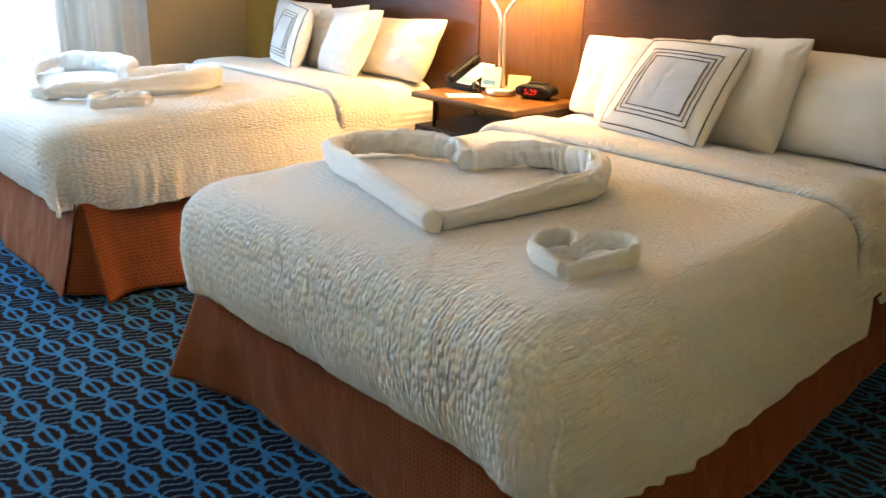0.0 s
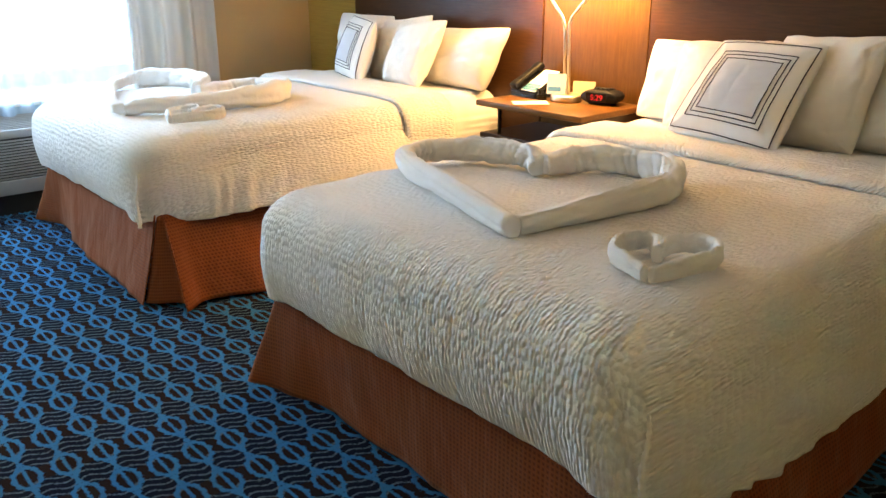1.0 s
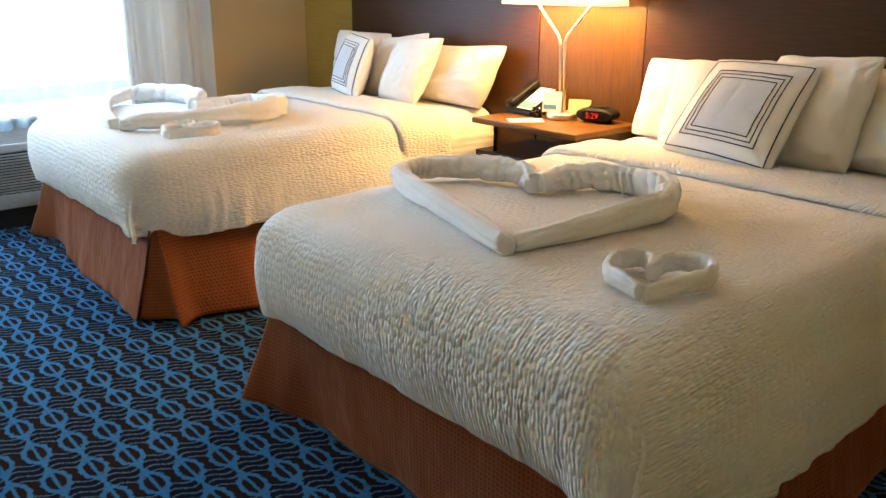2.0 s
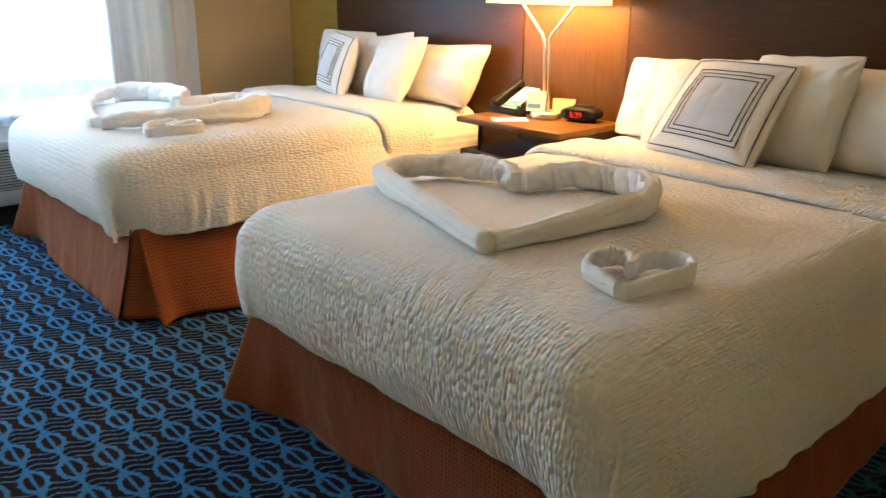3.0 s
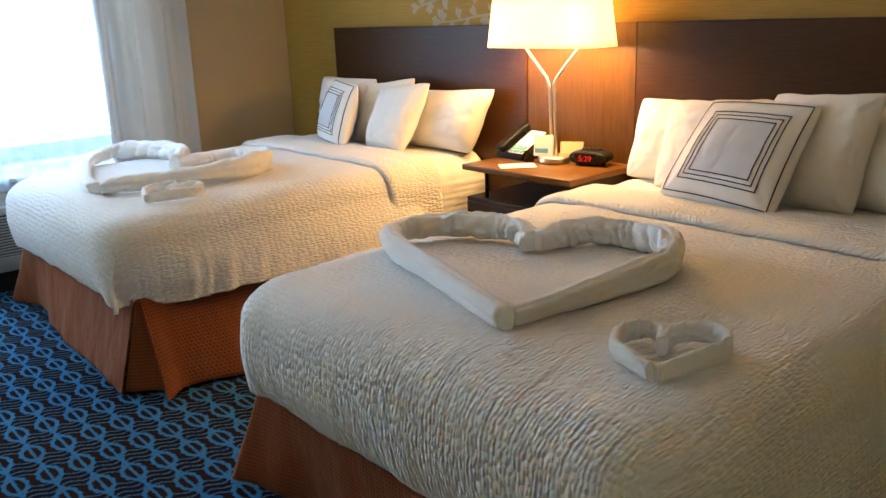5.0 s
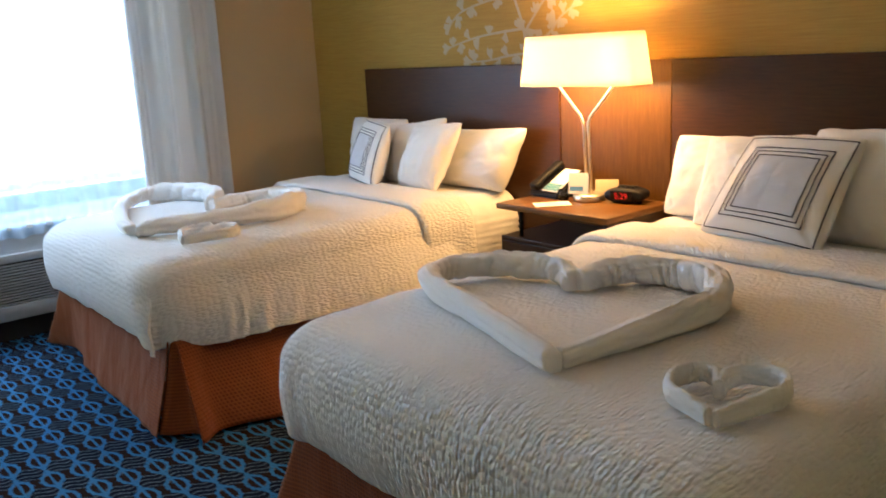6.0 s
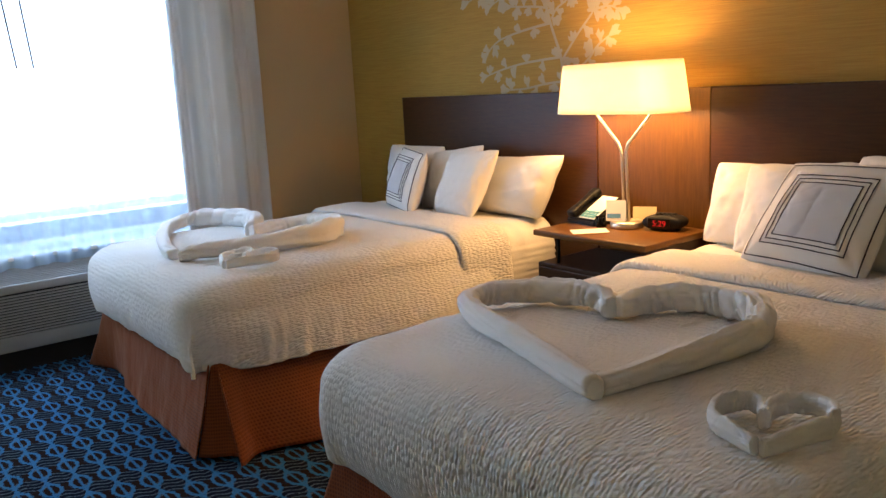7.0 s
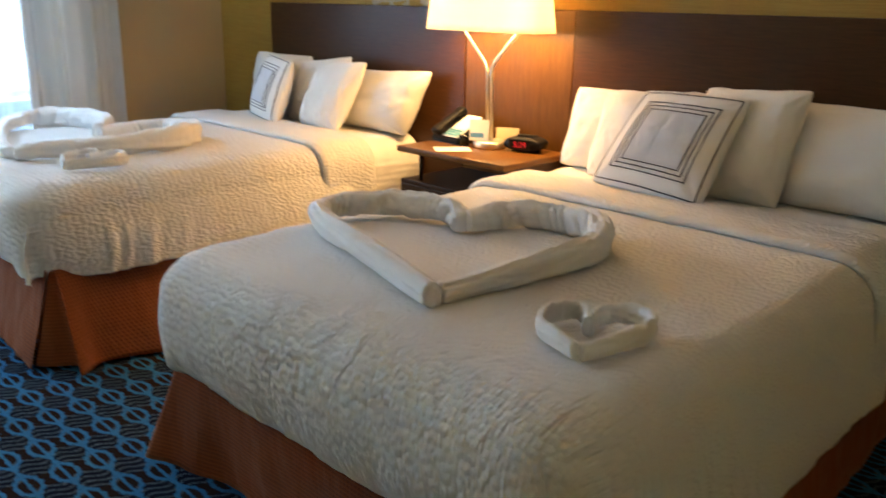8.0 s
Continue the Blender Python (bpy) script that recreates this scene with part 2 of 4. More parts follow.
def box(bm, x0, y0, z0, x1, y1, z1, bevel=0.0, m=None, segs=2):
    out = bmesh.ops.create_cube(bm, size=1)
    vs = out["verts"]
    for v in vs:
        v.co = Vector(((x0 + x1) / 2 + v.co.x * (x1 - x0), (y0 + y1) / 2 + v.co.y * (y1 - y0), (z0 + z1) / 2 + v.co.z * (z1 - z0)))
    if bevel:
        es = list({e for v in vs for e in v.link_edges})
        r = bmesh.ops.bevel(bm, geom=es, offset=bevel, segments=segs, affect="EDGES", profile=0.5)
        vs = list({v for f in r["faces"] for v in f.verts} | {v for v in vs if v.is_valid})
    if m is not None:
        bmesh.ops.transform(bm, matrix=m, verts=vs)
    return bm


def boxed(*a, **k):
    return box(bmesh.new(), *a, **k)


def grid(nu, nv, f, bm=None, wrap=False):
    """A sheet of nu x nv points f(u, v), u and v from 0 to 1; wrap joins the ends of u."""
    bm = bm or bmesh.new()
    vs = [[bm.verts.new(f(i / (nu if wrap else nu - 1), j / (nv - 1))) for j in range(nv)] for i in range(nu)]
    for i in range(nu if wrap else nu - 1):
        for j in range(nv - 1):
            k = (i + 1) % nu
            bm.faces.new((vs[i][j], vs[k][j], vs[k][j + 1], vs[i][j + 1]))
    bm.verts.ensure_lookup_table()
    return bm


def thicken(ob, t, offset=-1.0):
    s = ob.modifiers.new("thickness", "SOLIDIFY")
    s.thickness, s.offset = t, offset
    return ob


def tube(bm, pts, radius, sides=10, closed=False):
    """A round tube along points; radius may be a function of 0..1."""
    pts = [Vector(p) for p in pts]
    rings = []
    up = Vector((0.13, 0.31, 0.94))
    for i, p in enumerate(pts):
        a, b = pts[max(i - 1, 0)], pts[min(i + 1, len(pts) - 1)]
        d = (b - a).normalized()
        s = d.cross(up).normalized()
        w = s.cross(d)
        r = radius(i / (len(pts) - 1)) if callable(radius) else radius
        rings.append([bm.verts.new(p + r * (math.cos(t) * s + math.sin(t) * w)) for t in [2 * math.pi * k / sides for k in range(sides)]])
    for a, b in zip(rings, rings[1:]):
        for k in range(sides):
            bm.faces.new((a[k], a[(k + 1) % sides], b[(k + 1) % sides], b[k]))
    bm.faces.new(rings[0][::-1]), bm.faces.new(rings[-1])
    return bm


def lathe(profile, n=40, m=None):
    """A turned body from (radius, height) pairs."""
    bm = bmesh.new()
    rings = [[bm.verts.new((r * math.cos(2 * math.pi * k / n), r * math.sin(2 * math.pi * k / n), z)) for k in range(n)] for r, z in profile]
    for a, b in zip(rings, rings[1:]):
        for k in range(n):
            bm.faces.new((a[k], a[(k + 1) % n], b[(k + 1) % n], b[k]))
    bm.faces.new(rings[0][::-1]), bm.faces.new(rings[-1])
    if m is not None:
        bmesh.ops.transform(bm, matrix=m, verts=bm.verts)
    return bm


def fbm(x, y, z, s):
    return noise.noise(Vector((x * s, y * s, z * s)))


def smooth(t):
    t = min(max(t, 0.0), 1.0)
    return t * t * (3 - 2 * t)


def curve_through(ctrl, n, closed=False):
    """Points along a smooth curve through the control points."""
    c = [Vector(p) for p in ctrl]
    k = len(c)
    out = []
    spans = k if closed else k - 1
    for i in range(n):
        t = i / (n if closed else n - 1) * spans
        a = min(int(t), spans - 1)
        f = t - a
        g = (lambda q: c[q % k]) if closed else (lambda q: c[min(max(q, 0), k - 1)])
        p0, p1, p2, p3 = g(a - 1), g(a), g(a + 1), g(a + 2)
        out.append(0.5 * (2 * p1 + (p2 - p0) * f + (2 * p0 - 5 * p1 + 4 * p2 - p3) * f * f + (3 * p1 - p0 - 3 * p2 + p3) * f ** 3))
    return out


# ---- structure ----
EAST, SOUTH, NORTH, TOP = 3.75, -4.15, 0.045, 2.6
floor = tagged(part("floor", boxed(WEST - 0.3, SOUTH - 0.15, -0.12, EAST + 0.15, NORTH + 0.15, 0.0), m_carpet, smooth=False), "dark brown carpet with rows of blue interlaced rings", "carpet", kind="structure")
# The ceiling is out of view; its tint serves the bounced light.
tagged(part("ceiling", boxed(WEST - 0.3, SOUTH - 0.15, TOP, EAST + 0.15, NORTH + 0.15, TOP + 0.12), m_ceiling, smooth=False), "unseen ceiling tinted warm for its bounce", "ceiling", kind="structure")
tagged(part("wall_north", boxed(WEST - 0.3, NORTH, 0, EAST + 0.15, NORTH + 0.15, TOP), m_paperwall, smooth=False), "mustard yellow grasscloth wallpaper behind the beds", "wall", kind="structure")
# South and east walls are unseen, set close to bounce warm light.
tagged(part("wall_south", boxed(WEST - 0.3, SOUTH - 0.15, 0, EAST + 0.15, SOUTH, TOP), m_bounce, smooth=False), "unseen wall, warm cream to bounce light onto the beds", "wall", kind="structure")
tagged(part("wall_east", boxed(EAST, SOUTH, 0, EAST + 0.15, NORTH, TOP), m_bounce, smooth=False), "unseen wall, warm cream to bounce light onto the beds", "wall", kind="structure")
bm = bmesh.new()
box(bm, WEST - 0.25, WIN_Y1, 0, WEST, NORTH, TOP)
box(bm, WEST - 0.25, SOUTH, 0, WEST, WIN_Y0, TOP)
box(bm, WEST - 0.25, WIN_Y0, 0, WEST, WIN_Y1, WIN_Z0)
box(bm, WEST - 0.25, WIN_Y0, WIN_Z1, WEST, WIN_Y1, TOP)
tagged(part("wall_west", bm, m_tan, smooth=False), "tan painted wall with the window", "wall", kind="structure")


def window():
    w = tagged(new("window_1"), "wide window behind a white sheer", "window", kind="structure")
    x0, x1 = WEST - 0.16, WEST - 0.10
    part("window_sill", boxed(WEST - 0.25, WIN_Y0, WIN_Z0 - 0.004, WEST + 0.03, WIN_Y1, WIN_Z0 + 0.02, 0.004), m_vinyl, w)
    bm = bmesh.new()
    z0, z1 = WIN_Z0 + 0.02, WIN_Z1
    for y in (WIN_Y0, MULLION - 0.025, WIN_Y1 - 0.05):
        box(bm, x0, y, z0, x1, y + 0.05, z1)
    for z in (z0, 0.80, z1 - 0.05):
        for ya, yb in ((WIN_Y0 + 0.05, MULLION - 0.025), (MULLION + 0.025, WIN_Y1 - 0.05)):
            box(bm, x0 + 0.004, ya, z, x1 - 0.004, yb, z + 0.05)
    part("window_frame", bm, m_vinyl, w, smooth=False)
    for ya, yb in ((WIN_Y0 + 0.05, MULLION - 0.025), (MULLION + 0.025, WIN_Y1 - 0.05)):
        g = part("pane", boxed(x0 + 0.027, ya, z0 + 0.05, x0 + 0.033, yb, z1 - 0.05), m_glass, w, smooth=False)
        g.visible_shadow = False


window()


def baseboard():
    bm = bmesh.new()
    box(bm, WEST, NORTH - 0.012, 0, EAST, NORTH, 0.1, 0.003)
    box(bm, WEST, SOUTH, 0, WEST + 0.012, NORTH - 0.012, 0.1, 0.003)
    tagged(part("baseboard", bm, m_base, smooth=False), "dark brown rubber baseboard along the walls", "baseboard", kind="structure")


baseboard()


def mural():
    """Pale leafy branches printed on the wallpaper, a film 2 mm proud."""
    rng = random.Random(5)
    bm = bmesh.new()
    y = NORTH - 0.002

    def leaf(x, z, a, s):
        """A lobed leaf that widens away from its stalk."""
        ca, sa = math.cos(a), math.sin(a)
        d = y - 0.0004 * rng.random()
        pts = []
        for p, q in ((0, -0.10), (0.45, -0.28), (0.8, -0.55), (1.15, -0.42), (1.05, -0.08), (1.35, 0.14), (1.05, 0.50), (0.7, 0.42), (0.45, 0.26), (0, 0.10)):
            p, q = s * p * rng.uniform(0.85, 1.15), s * q * rng.uniform(0.8, 1.2)
            pts.append(bm.verts.new((x + p * ca - q * sa, d, z + p * sa + q * ca)))
        bm.faces.new(pts)

    def twig(path, w0, w1, leafy):
        ps = curve_through([(x, 0, z) for x, z in path], 22)
        for i, (a, b) in enumerate(zip(ps, ps[1:])):
            d = (b - a).normalized()
            s = Vector((-d.z, 0, d.x))
            w = w0 + (w1 - w0) * i / 21
            q = [a + s * w, a - s * w, b - s * w, b + s * w]
            bm.faces.new([bm.verts.new((p.x, y, p.z)) for p in q])
            if leafy and i % 3 == 1:
                side = 1 if (i // 3) % 2 else -1
                t = math.atan2(d.z, d.x) + side * rng.uniform(0.8, 1.5)
                leaf(a.x, a.z, t, rng.uniform(0.042, 0.066))
                if rng.random() < 0.5:
                    leaf(a.x, a.z, t + side * rng.uniform(0.6, 0.9), rng.uniform(0.03, 0.045))
        if leafy:
            d = ps[-1] - ps[-2]
            leaf(ps[-2].x, ps[-2].z, math.atan2(d.z, d.x), 0.06)

    twig([(-0.25, 1.38), (-0.275, 1.545), (-0.29, 1.60), (-0.348, 1.743), (-0.391, 1.90), (-0.44, 2.15), (-0.50, 2.4)], 0.010, 0.007, False)
    for path in (
        [(-0.355, 1.745), (-0.58, 1.72), (-0.768, 1.68), (-0.86, 1.62)],
        [(-0.275, 1.566), (-0.536, 1.55), (-0.725, 1.524), (-0.88, 1.49)],
        [(-0.255, 1.44), (-0.40, 1.43), (-0.55, 1.41), (-0.70, 1.405)],
        [(-0.275, 1.545), (-0.159, 1.672), (-0.043, 1.788), (-0.03, 1.88), (0.0, 2.0)],
        [(-0.34, 1.763), (-0.304, 1.812), (-0.20, 1.868), (-0.15, 1.95)],
        [(-0.377, 1.826), (-0.46, 1.84), (-0.56, 1.85), (-0.66, 1.86)],
        [(-0.26, 1.43), (-0.087, 1.545), (-0.03, 1.603), (0.06, 1.655)],
        [(-0.05, 1.78), (0.0, 1.79), (0.06, 1.79), (0.11, 1.77)],
        [(-0.41, 1.98), (-0.55, 2.0), (-0.82, 1.97), (-1.03, 1.92)],
        [(-0.41, 1.96), (-0.55, 1.94), (-0.70, 1.92), (-0.82, 1.88)],
        [(-0.42, 2.05), (-0.22, 2.06), (-0.05, 2.14), (0.10, 2.18)],
        [(-0.44, 2.15), (-0.66, 2.24), (-0.90, 2.20), (-1.1, 2.14)],
    ):
        twig(path, 0.007, 0.004, True)
    tagged(part("wall_mural", bm, m_mural, smooth=False), "pale leafy branches printed on the mustard wallpaper", "mural")


mural()


# ---- headboard ----
HB = 1.385


def headboard():
    h = tagged(new("headboard"), "long dark reddish-brown wooden headboard with a lighter middle panel", "headboard")
    for x0, x1, m, lab, y in ((-1.69, -0.0025, m_head, "dark reddish-brown panel", 0.0), (0.0025, 0.6555, m_mid, "lighter reddish-brown panel with upright grain", 0.004), (0.6605, 2.40, m_head, "dark reddish-brown panel", 0.0)):
        part("panel", boxed(x0, y, 0.12, x1, 0.034, HB, 0.003), m, h, lab, smooth=False)
    part("backing", boxed(-1.66, 0.034, 0.0, 2.37, NORTH, HB - 0.02), m_dark, h, smooth=False)


headboard()


# ---- beds ----
TOPZ = 0.71


def round_rect(x0, x1, y0, y1, r, n):
    """Points round a rectangle with rounded corners, evenly spread, from the head's left end, by the foot, to the head again."""
    pts = []
    segs = [((x0, y1 - r), (x0, y0 + r)), ((x0 + r, y0), (x1 - r, y0)), ((x1, y0 + r), (x1, y1 - r)), ((x1 - r, y1), (x0 + r, y1))]
    arcs = [((x0 + r, y0 + r), math.pi, 1.5 * math.pi), ((x1 - r, y0 + r), 1.5 * math.pi, 2 * math.pi), ((x1 - r, y1 - r), 0, 0.5 * math.pi), ((x0 + r, y1 - r), 0.5 * math.pi, math.pi)]
    for (a, b), (c, t0, t1) in zip(segs, arcs):
        L = math.hypot(b[0] - a[0], b[1] - a[1])
        k = max(2, int(n * L))
        pts += [(a[0] + (b[0] - a[0]) * i / k, a[1] + (b[1] - a[1]) * i / k) for i in range(k)]
        pts += [(c[0] + r * math.cos(t0 + (t1 - t0) * i / 8), c[1] + r * math.sin(t0 + (t1 - t0) * i / 8)) for i in range(8)]
    return pts


def coverlet_mesh(w, seed, hem_foot, hem_right, hem_left, flare_right):
    """The coverlet: a flat top that rounds over the mattress edge and hangs down to an uneven hem."""
    x0, x1, y0, y1 = -w / 2, w / 2, -2.10, -0.42
    bm = bmesh.new()
    n = 60
    outer = round_rect(x0, x1, y0, y1, 0.17, n)
    # both outlines have the same count: resample by share of the way round
    def resample(p, k):
        q = p + [p[0]]
        d = [0.0]
        for a, b in zip(q, q[1:]):
            d.append(d[-1] + math.hypot(b[0] - a[0], b[1] - a[1]))
        out, j = [], 0
        for i in range(k):
            s = d[-1] * i / k
            while d[j + 1] < s:
                j += 1
            f = (s - d[j]) / max(d[j + 1] - d[j], 1e-9)
            out.append((q[j][0] + (q[j + 1][0] - q[j][0]) * f, q[j][1] + (q[j + 1][1] - q[j][1]) * f))
        return out
    N = 900
    outer = resample(outer, N)
    cx, cy = 0.0, (y0 + y1) / 2
    rings = []

    def ring(fn):
        rings.append([bm.verts.new(fn(i, x, y)) for i, (x, y) in enumerate(outer)])

    def inset(x, y, d):
        """The outline's point moved inwards by d."""
        hx, hy = w / 2, (y1 - y0) / 2
        sx, sy = (hx - d) / hx, (hy - d) / hy
        return cx + (x - cx) * sx, cy + (y - cy) * sy

    def top(x, y):
        return TOPZ + 0.010 * fbm(x, y, seed, 3.0) + 0.004 * fbm(x, y, seed + 3, 11.0) + 0.012 * (1 - (2 * x / w) ** 2)

    for d in (0.70, 0.62, 0.54, 0.46, 0.38, 0.31, 0.25, 0.20, 0.16, 0.135):
        ring(lambda i, x, y, d=d: (*inset(x, y, d), top(*inset(x, y, d))))
    for k in range(1, 9):
        a = k / 8 * math.pi / 2
        d, dz = 0.13 * (1 - math.sin(a)), 0.12 * (1 - math.cos(a))
        ring(lambda i, x, y, d=d, dz=dz: (*inset(x, y, d), top(*inset(x, y, d)) - dz))

    def hem(x, y):
        if y > y1 - 0.03:
            return TOPZ - 0.10
        at_foot = smooth((y0 + 0.28 - y) / 0.28)
        side = hem_right if x > 0 else hem_left
        corner = smooth((abs(x) - (w / 2 - 0.35)) / 0.35) * smooth((y0 + 0.4 - y) / 0.4)
        return side + (hem_foot - side) * at_foot - 0.008 * corner + 0.010 * fbm(x, y, seed, 4.5)

    K = 40
    for k in range(1, K + 1):
        s = k / K

        def fn(i, x, y, s=s):
            z0 = top(x, y) - 0.12
            z = z0 + (hem(x, y) - z0) * s
            # outward normal, and folds that grow towards the hem
            nx, ny = outer[(i + 3) % N][1] - outer[i - 3][1], -(outer[(i + 3) % N][0] - outer[i - 3][0])
            L = math.hypot(nx, ny) or 1
            nx, ny = nx / L, ny / L
            right = smooth((x - 0.3 * w) / (0.2 * w)) * smooth((y - y0) / 0.5)
            corner = smooth((abs(x) - (w / 2 - 0.25)) / 0.25) * smooth((y0 + 0.25 - y) / 0.25)
            o = -0.035 * s ** 2 * (1 - right) * (1 - corner) + flare_right * s * right
            o += s * (0.012 * fbm(x * 1.0, y * 1.0, seed, 7.0) + 0.006 * fbm(x, y, z * 0.3 + seed, 22.0))
            o += corner * s * 0.006
            # tucked corner: the foot's cloth ends in a gathered edge, and creases run down the side beyond it
            along = (y - y0) + (w / 2 - x)
            if y < y0 + 0.9 and x > 0:
                beyond = smooth((along - 0.13) / 0.05) * smooth((x - w / 2 + 0.12) / 0.1)
                edge = (y - y0) - (w / 2 - x) - 0.01 * s
                o += s * 0.026 * smooth((0.016 - edge) / 0.018) * smooth((edge + 0.22) / 0.2)
                o += s * 0.007 * math.sin(2 * math.pi * z / 0.024 + 2 * fbm(0, 0, z, 30)) * math.exp(-(edge / 0.022) ** 2)
                for at, deep, wide in ((0.30, 0.012, 0.022), (0.37, 0.010, 0.018), (0.46, 0.014, 0.03), (0.60, 0.009, 0.03)):
                    slip = at + 0.05 * (1 - s) + 0.03 * fbm(z, at, seed, 6.0)
                    o += beyond * smooth(s * 1.6) * deep * (math.exp(-((along - slip) / wide) ** 2) - 0.6 * math.exp(-((along - slip - 1.6 * wide) / wide) ** 2))
            o += 0.010 * math.sin(math.pi * s)
            if y > y1 - 0.02:
                o = 0
            return (x + nx * o, y + ny * o, z)

        ring(fn)
    for a, b in zip(rings, rings[1:]):
        for i in range(N):
            j = (i + 1) % N
            bm.faces.new((a[i], a[j], b[j], b[i]))
    bm.faces.new(rings[0])
    return bm


def strip_over(w, ya, yb, lift, drop, seed, thick, roll=False):
    """A folded band of cloth across the bed, hanging over both long edges."""
    def at(u, v):
        R = 0.125
        flat = w - 2 * R
        arc = R * math.pi / 2
        total = flat + 2 * arc + 2 * drop
        s = (u - 0.5) * total
        a = abs(s)
        sg = 1 if s > 0 else -1
        if a < flat / 2:
            x, z, nx, nz = a, 0.0, 0.0, 1.0
        elif a < flat / 2 + arc:
            t = (a - flat / 2) / R
            x, z, nx, nz = flat / 2 + R * math.sin(t), -R * (1 - math.cos(t)), math.sin(t), math.cos(t)
        else:
            x, z, nx, nz = w / 2 + 0.01 * (a - flat / 2 - arc) / max(drop, 0.01), -R - (a - flat / 2 - arc), 1.0, 0.0
        # puffy lower edge
        e = math.sin(math.pi * min(v * 5, 0.5)) * (1 if roll else 0.6)
        puff = lift * (0.35 + 0.65 * e) + 0.006 * fbm(s, v, seed, 5)
        if v > 0.9:
            puff *= 1 - (v - 0.9) * 6
        if a > flat / 2 + arc and not roll:
            puff += 0.007 * math.sin(2 * math.pi * z / 0.034 + 3 * v) + 0.006
        y = ya + (yb - ya) * v + 0.02 * fbm(s, 0, seed, 2.2)
        base = 0.012 * (1 - (2 * min(x, w / 2) / w) ** 2)
        return (sg * (x + nx * puff), y, TOPZ + base + z + nz * puff)
    return grid(150, 26, at)


def skirt_panel(length, seed, hem, shift=(0.0, 0.0), height=0.375):
    """A hanging skirt panel along +x from 0 to length, outwards towards -y.
    hem: (way along, how far the hem stands out); shift: how far the hem runs past the start and the end."""
    def out(d):
        if d <= hem[0][0]:
            return hem[0][1]
        for (a, p), (b, q) in zip(hem, hem[1:]):
            if d <= b:
                return p + (q - p) * smooth((d - a) / (b - a))
        return hem[-1][1]

    def at(u, v):
        s = 1 - v                      # 0 at the top, 1 at the hem
        d = u * length
        x = d - shift[0] * s ** 1.2 * math.exp(-(d / 0.14) ** 2) + shift[1] * s ** 1.2 * math.exp(-((length - d) / 0.14) ** 2)
        y = -out(d) * s ** 1.15
        y -= s * (0.012 * fbm(d, 0, seed, 4.0) + 0.006 * fbm(d, 0.3 * v, seed, 11.0) + 0.004 * fbm(d + 0.6 * v, v, seed + 3, 16.0))
        z = 0.014 + v * height + 0.010 * s * fbm(d, 1, seed, 3.0)
        return (x, y, z)
    return grid(150, 22, at)


def skirt_pleat(top, a, b, height=0.375):
    """The pleat that opens between two panels at a corner: one point above, from a to b at the hem, bowed inwards."""
    top, a, b = Vector(top), Vector(a), Vector(b)

    def at(u, v):
        s = 1 - v
        p = a.lerp(b, u)
        n = Vector((b.y - a.y, a.x - b.x)).normalized()
        p = p - n * (0.05 * math.sin(math.pi * u) - 0.02 * math.sin(2 * math.pi * u))
        q = Vector((top.x, top.y)).lerp(p, 0.12 + 0.88 * s)
        return (q.x, q.y, 0.014 + height * v)
    return grid(24, 18, at)


def pillow(corners, thick, seed, bm=None, pinch=0.055, n=52, crumple=1.0):
    """A stuffed pillow between four corners (bottom left, bottom right, top left, top right, seen from the bed's foot)."""
    bl, br, tl, tr = (Vector(c) for c in corners)
    nrm = (br - bl).cross(tl - bl).normalized()
    bm = bm or bmesh.new()

    def surf(u, v, side):
        a, b = abs(2 * u - 1), abs(2 * v - 1)
        # the sides are drawn in between the corners, which stand out as ears
        rim = 1 - 0.055 * (a * b) ** 5
        pu = 0.5 + (u - 0.5) * (1 - pinch * (1 - b * b) * a ** 2) * rim
        pv = 0.5 + (v - 0.5) * (1 - pinch * (1 - a * a) * b ** 2) * rim
        pu += crumple * 0.014 * fbm(seed, v * 3, u, 1.7) * a ** 3
        pv += crumple * 0.018 * fbm(u * 3, seed, v, 1.7) * b ** 3
        p = bl * (1 - pu) * (1 - pv) + br * pu * (1 - pv) + tl * (1 - pu) * pv + tr * pu * pv
        e = max(0.0, (1 - a ** 2.6) * (1 - b ** 2.6))
        h = thick / 2 * e ** 0.62
        sag = 1.0 + 0.30 * (0.5 - v)
        wr = 0.016 * fbm(u * 2 + seed, v * 2, side, 1.6) + 0.008 * fbm(u * 3 + seed, v * 3, side, 3.2)
        # soft creases: sharp valleys along slanting lines
        ridge = abs(fbm(u * 2.2 + 0.7 * v + seed, v * 0.9, side + 4, 2.2))
        wr -= 0.007 * math.exp(-(ridge / 0.09) ** 2) + 0.003 * math.exp(-(abs(fbm(u + seed, v * 2.5 - u, side + 9, 4.0)) / 0.08) ** 2)
        # folds that run out of the corners
        r, th = math.hypot(1 - a, 1 - b), math.atan2(1 - b, 1 - a)
        wr += 0.060 * math.sin(11 * th + seed + 2 * round(u) + round(v)) * r * math.exp(-(r / 0.30) ** 2)
        return p + nrm * side * (h * sag + crumple * wr * min(1, e * 3.0))

    def ease(t):
        return t - 0.09 * math.sin(2 * math.pi * t)

    for side in (1, -1):
        grid(n, n, lambda u, v: surf(ease(u), ease(v), side), bm)
    bmesh.ops.remove_doubles(bm, verts=bm.verts, dist=0.0008)
    return bm, lambda u, v: surf(u, v, 1) + nrm * 0.0022


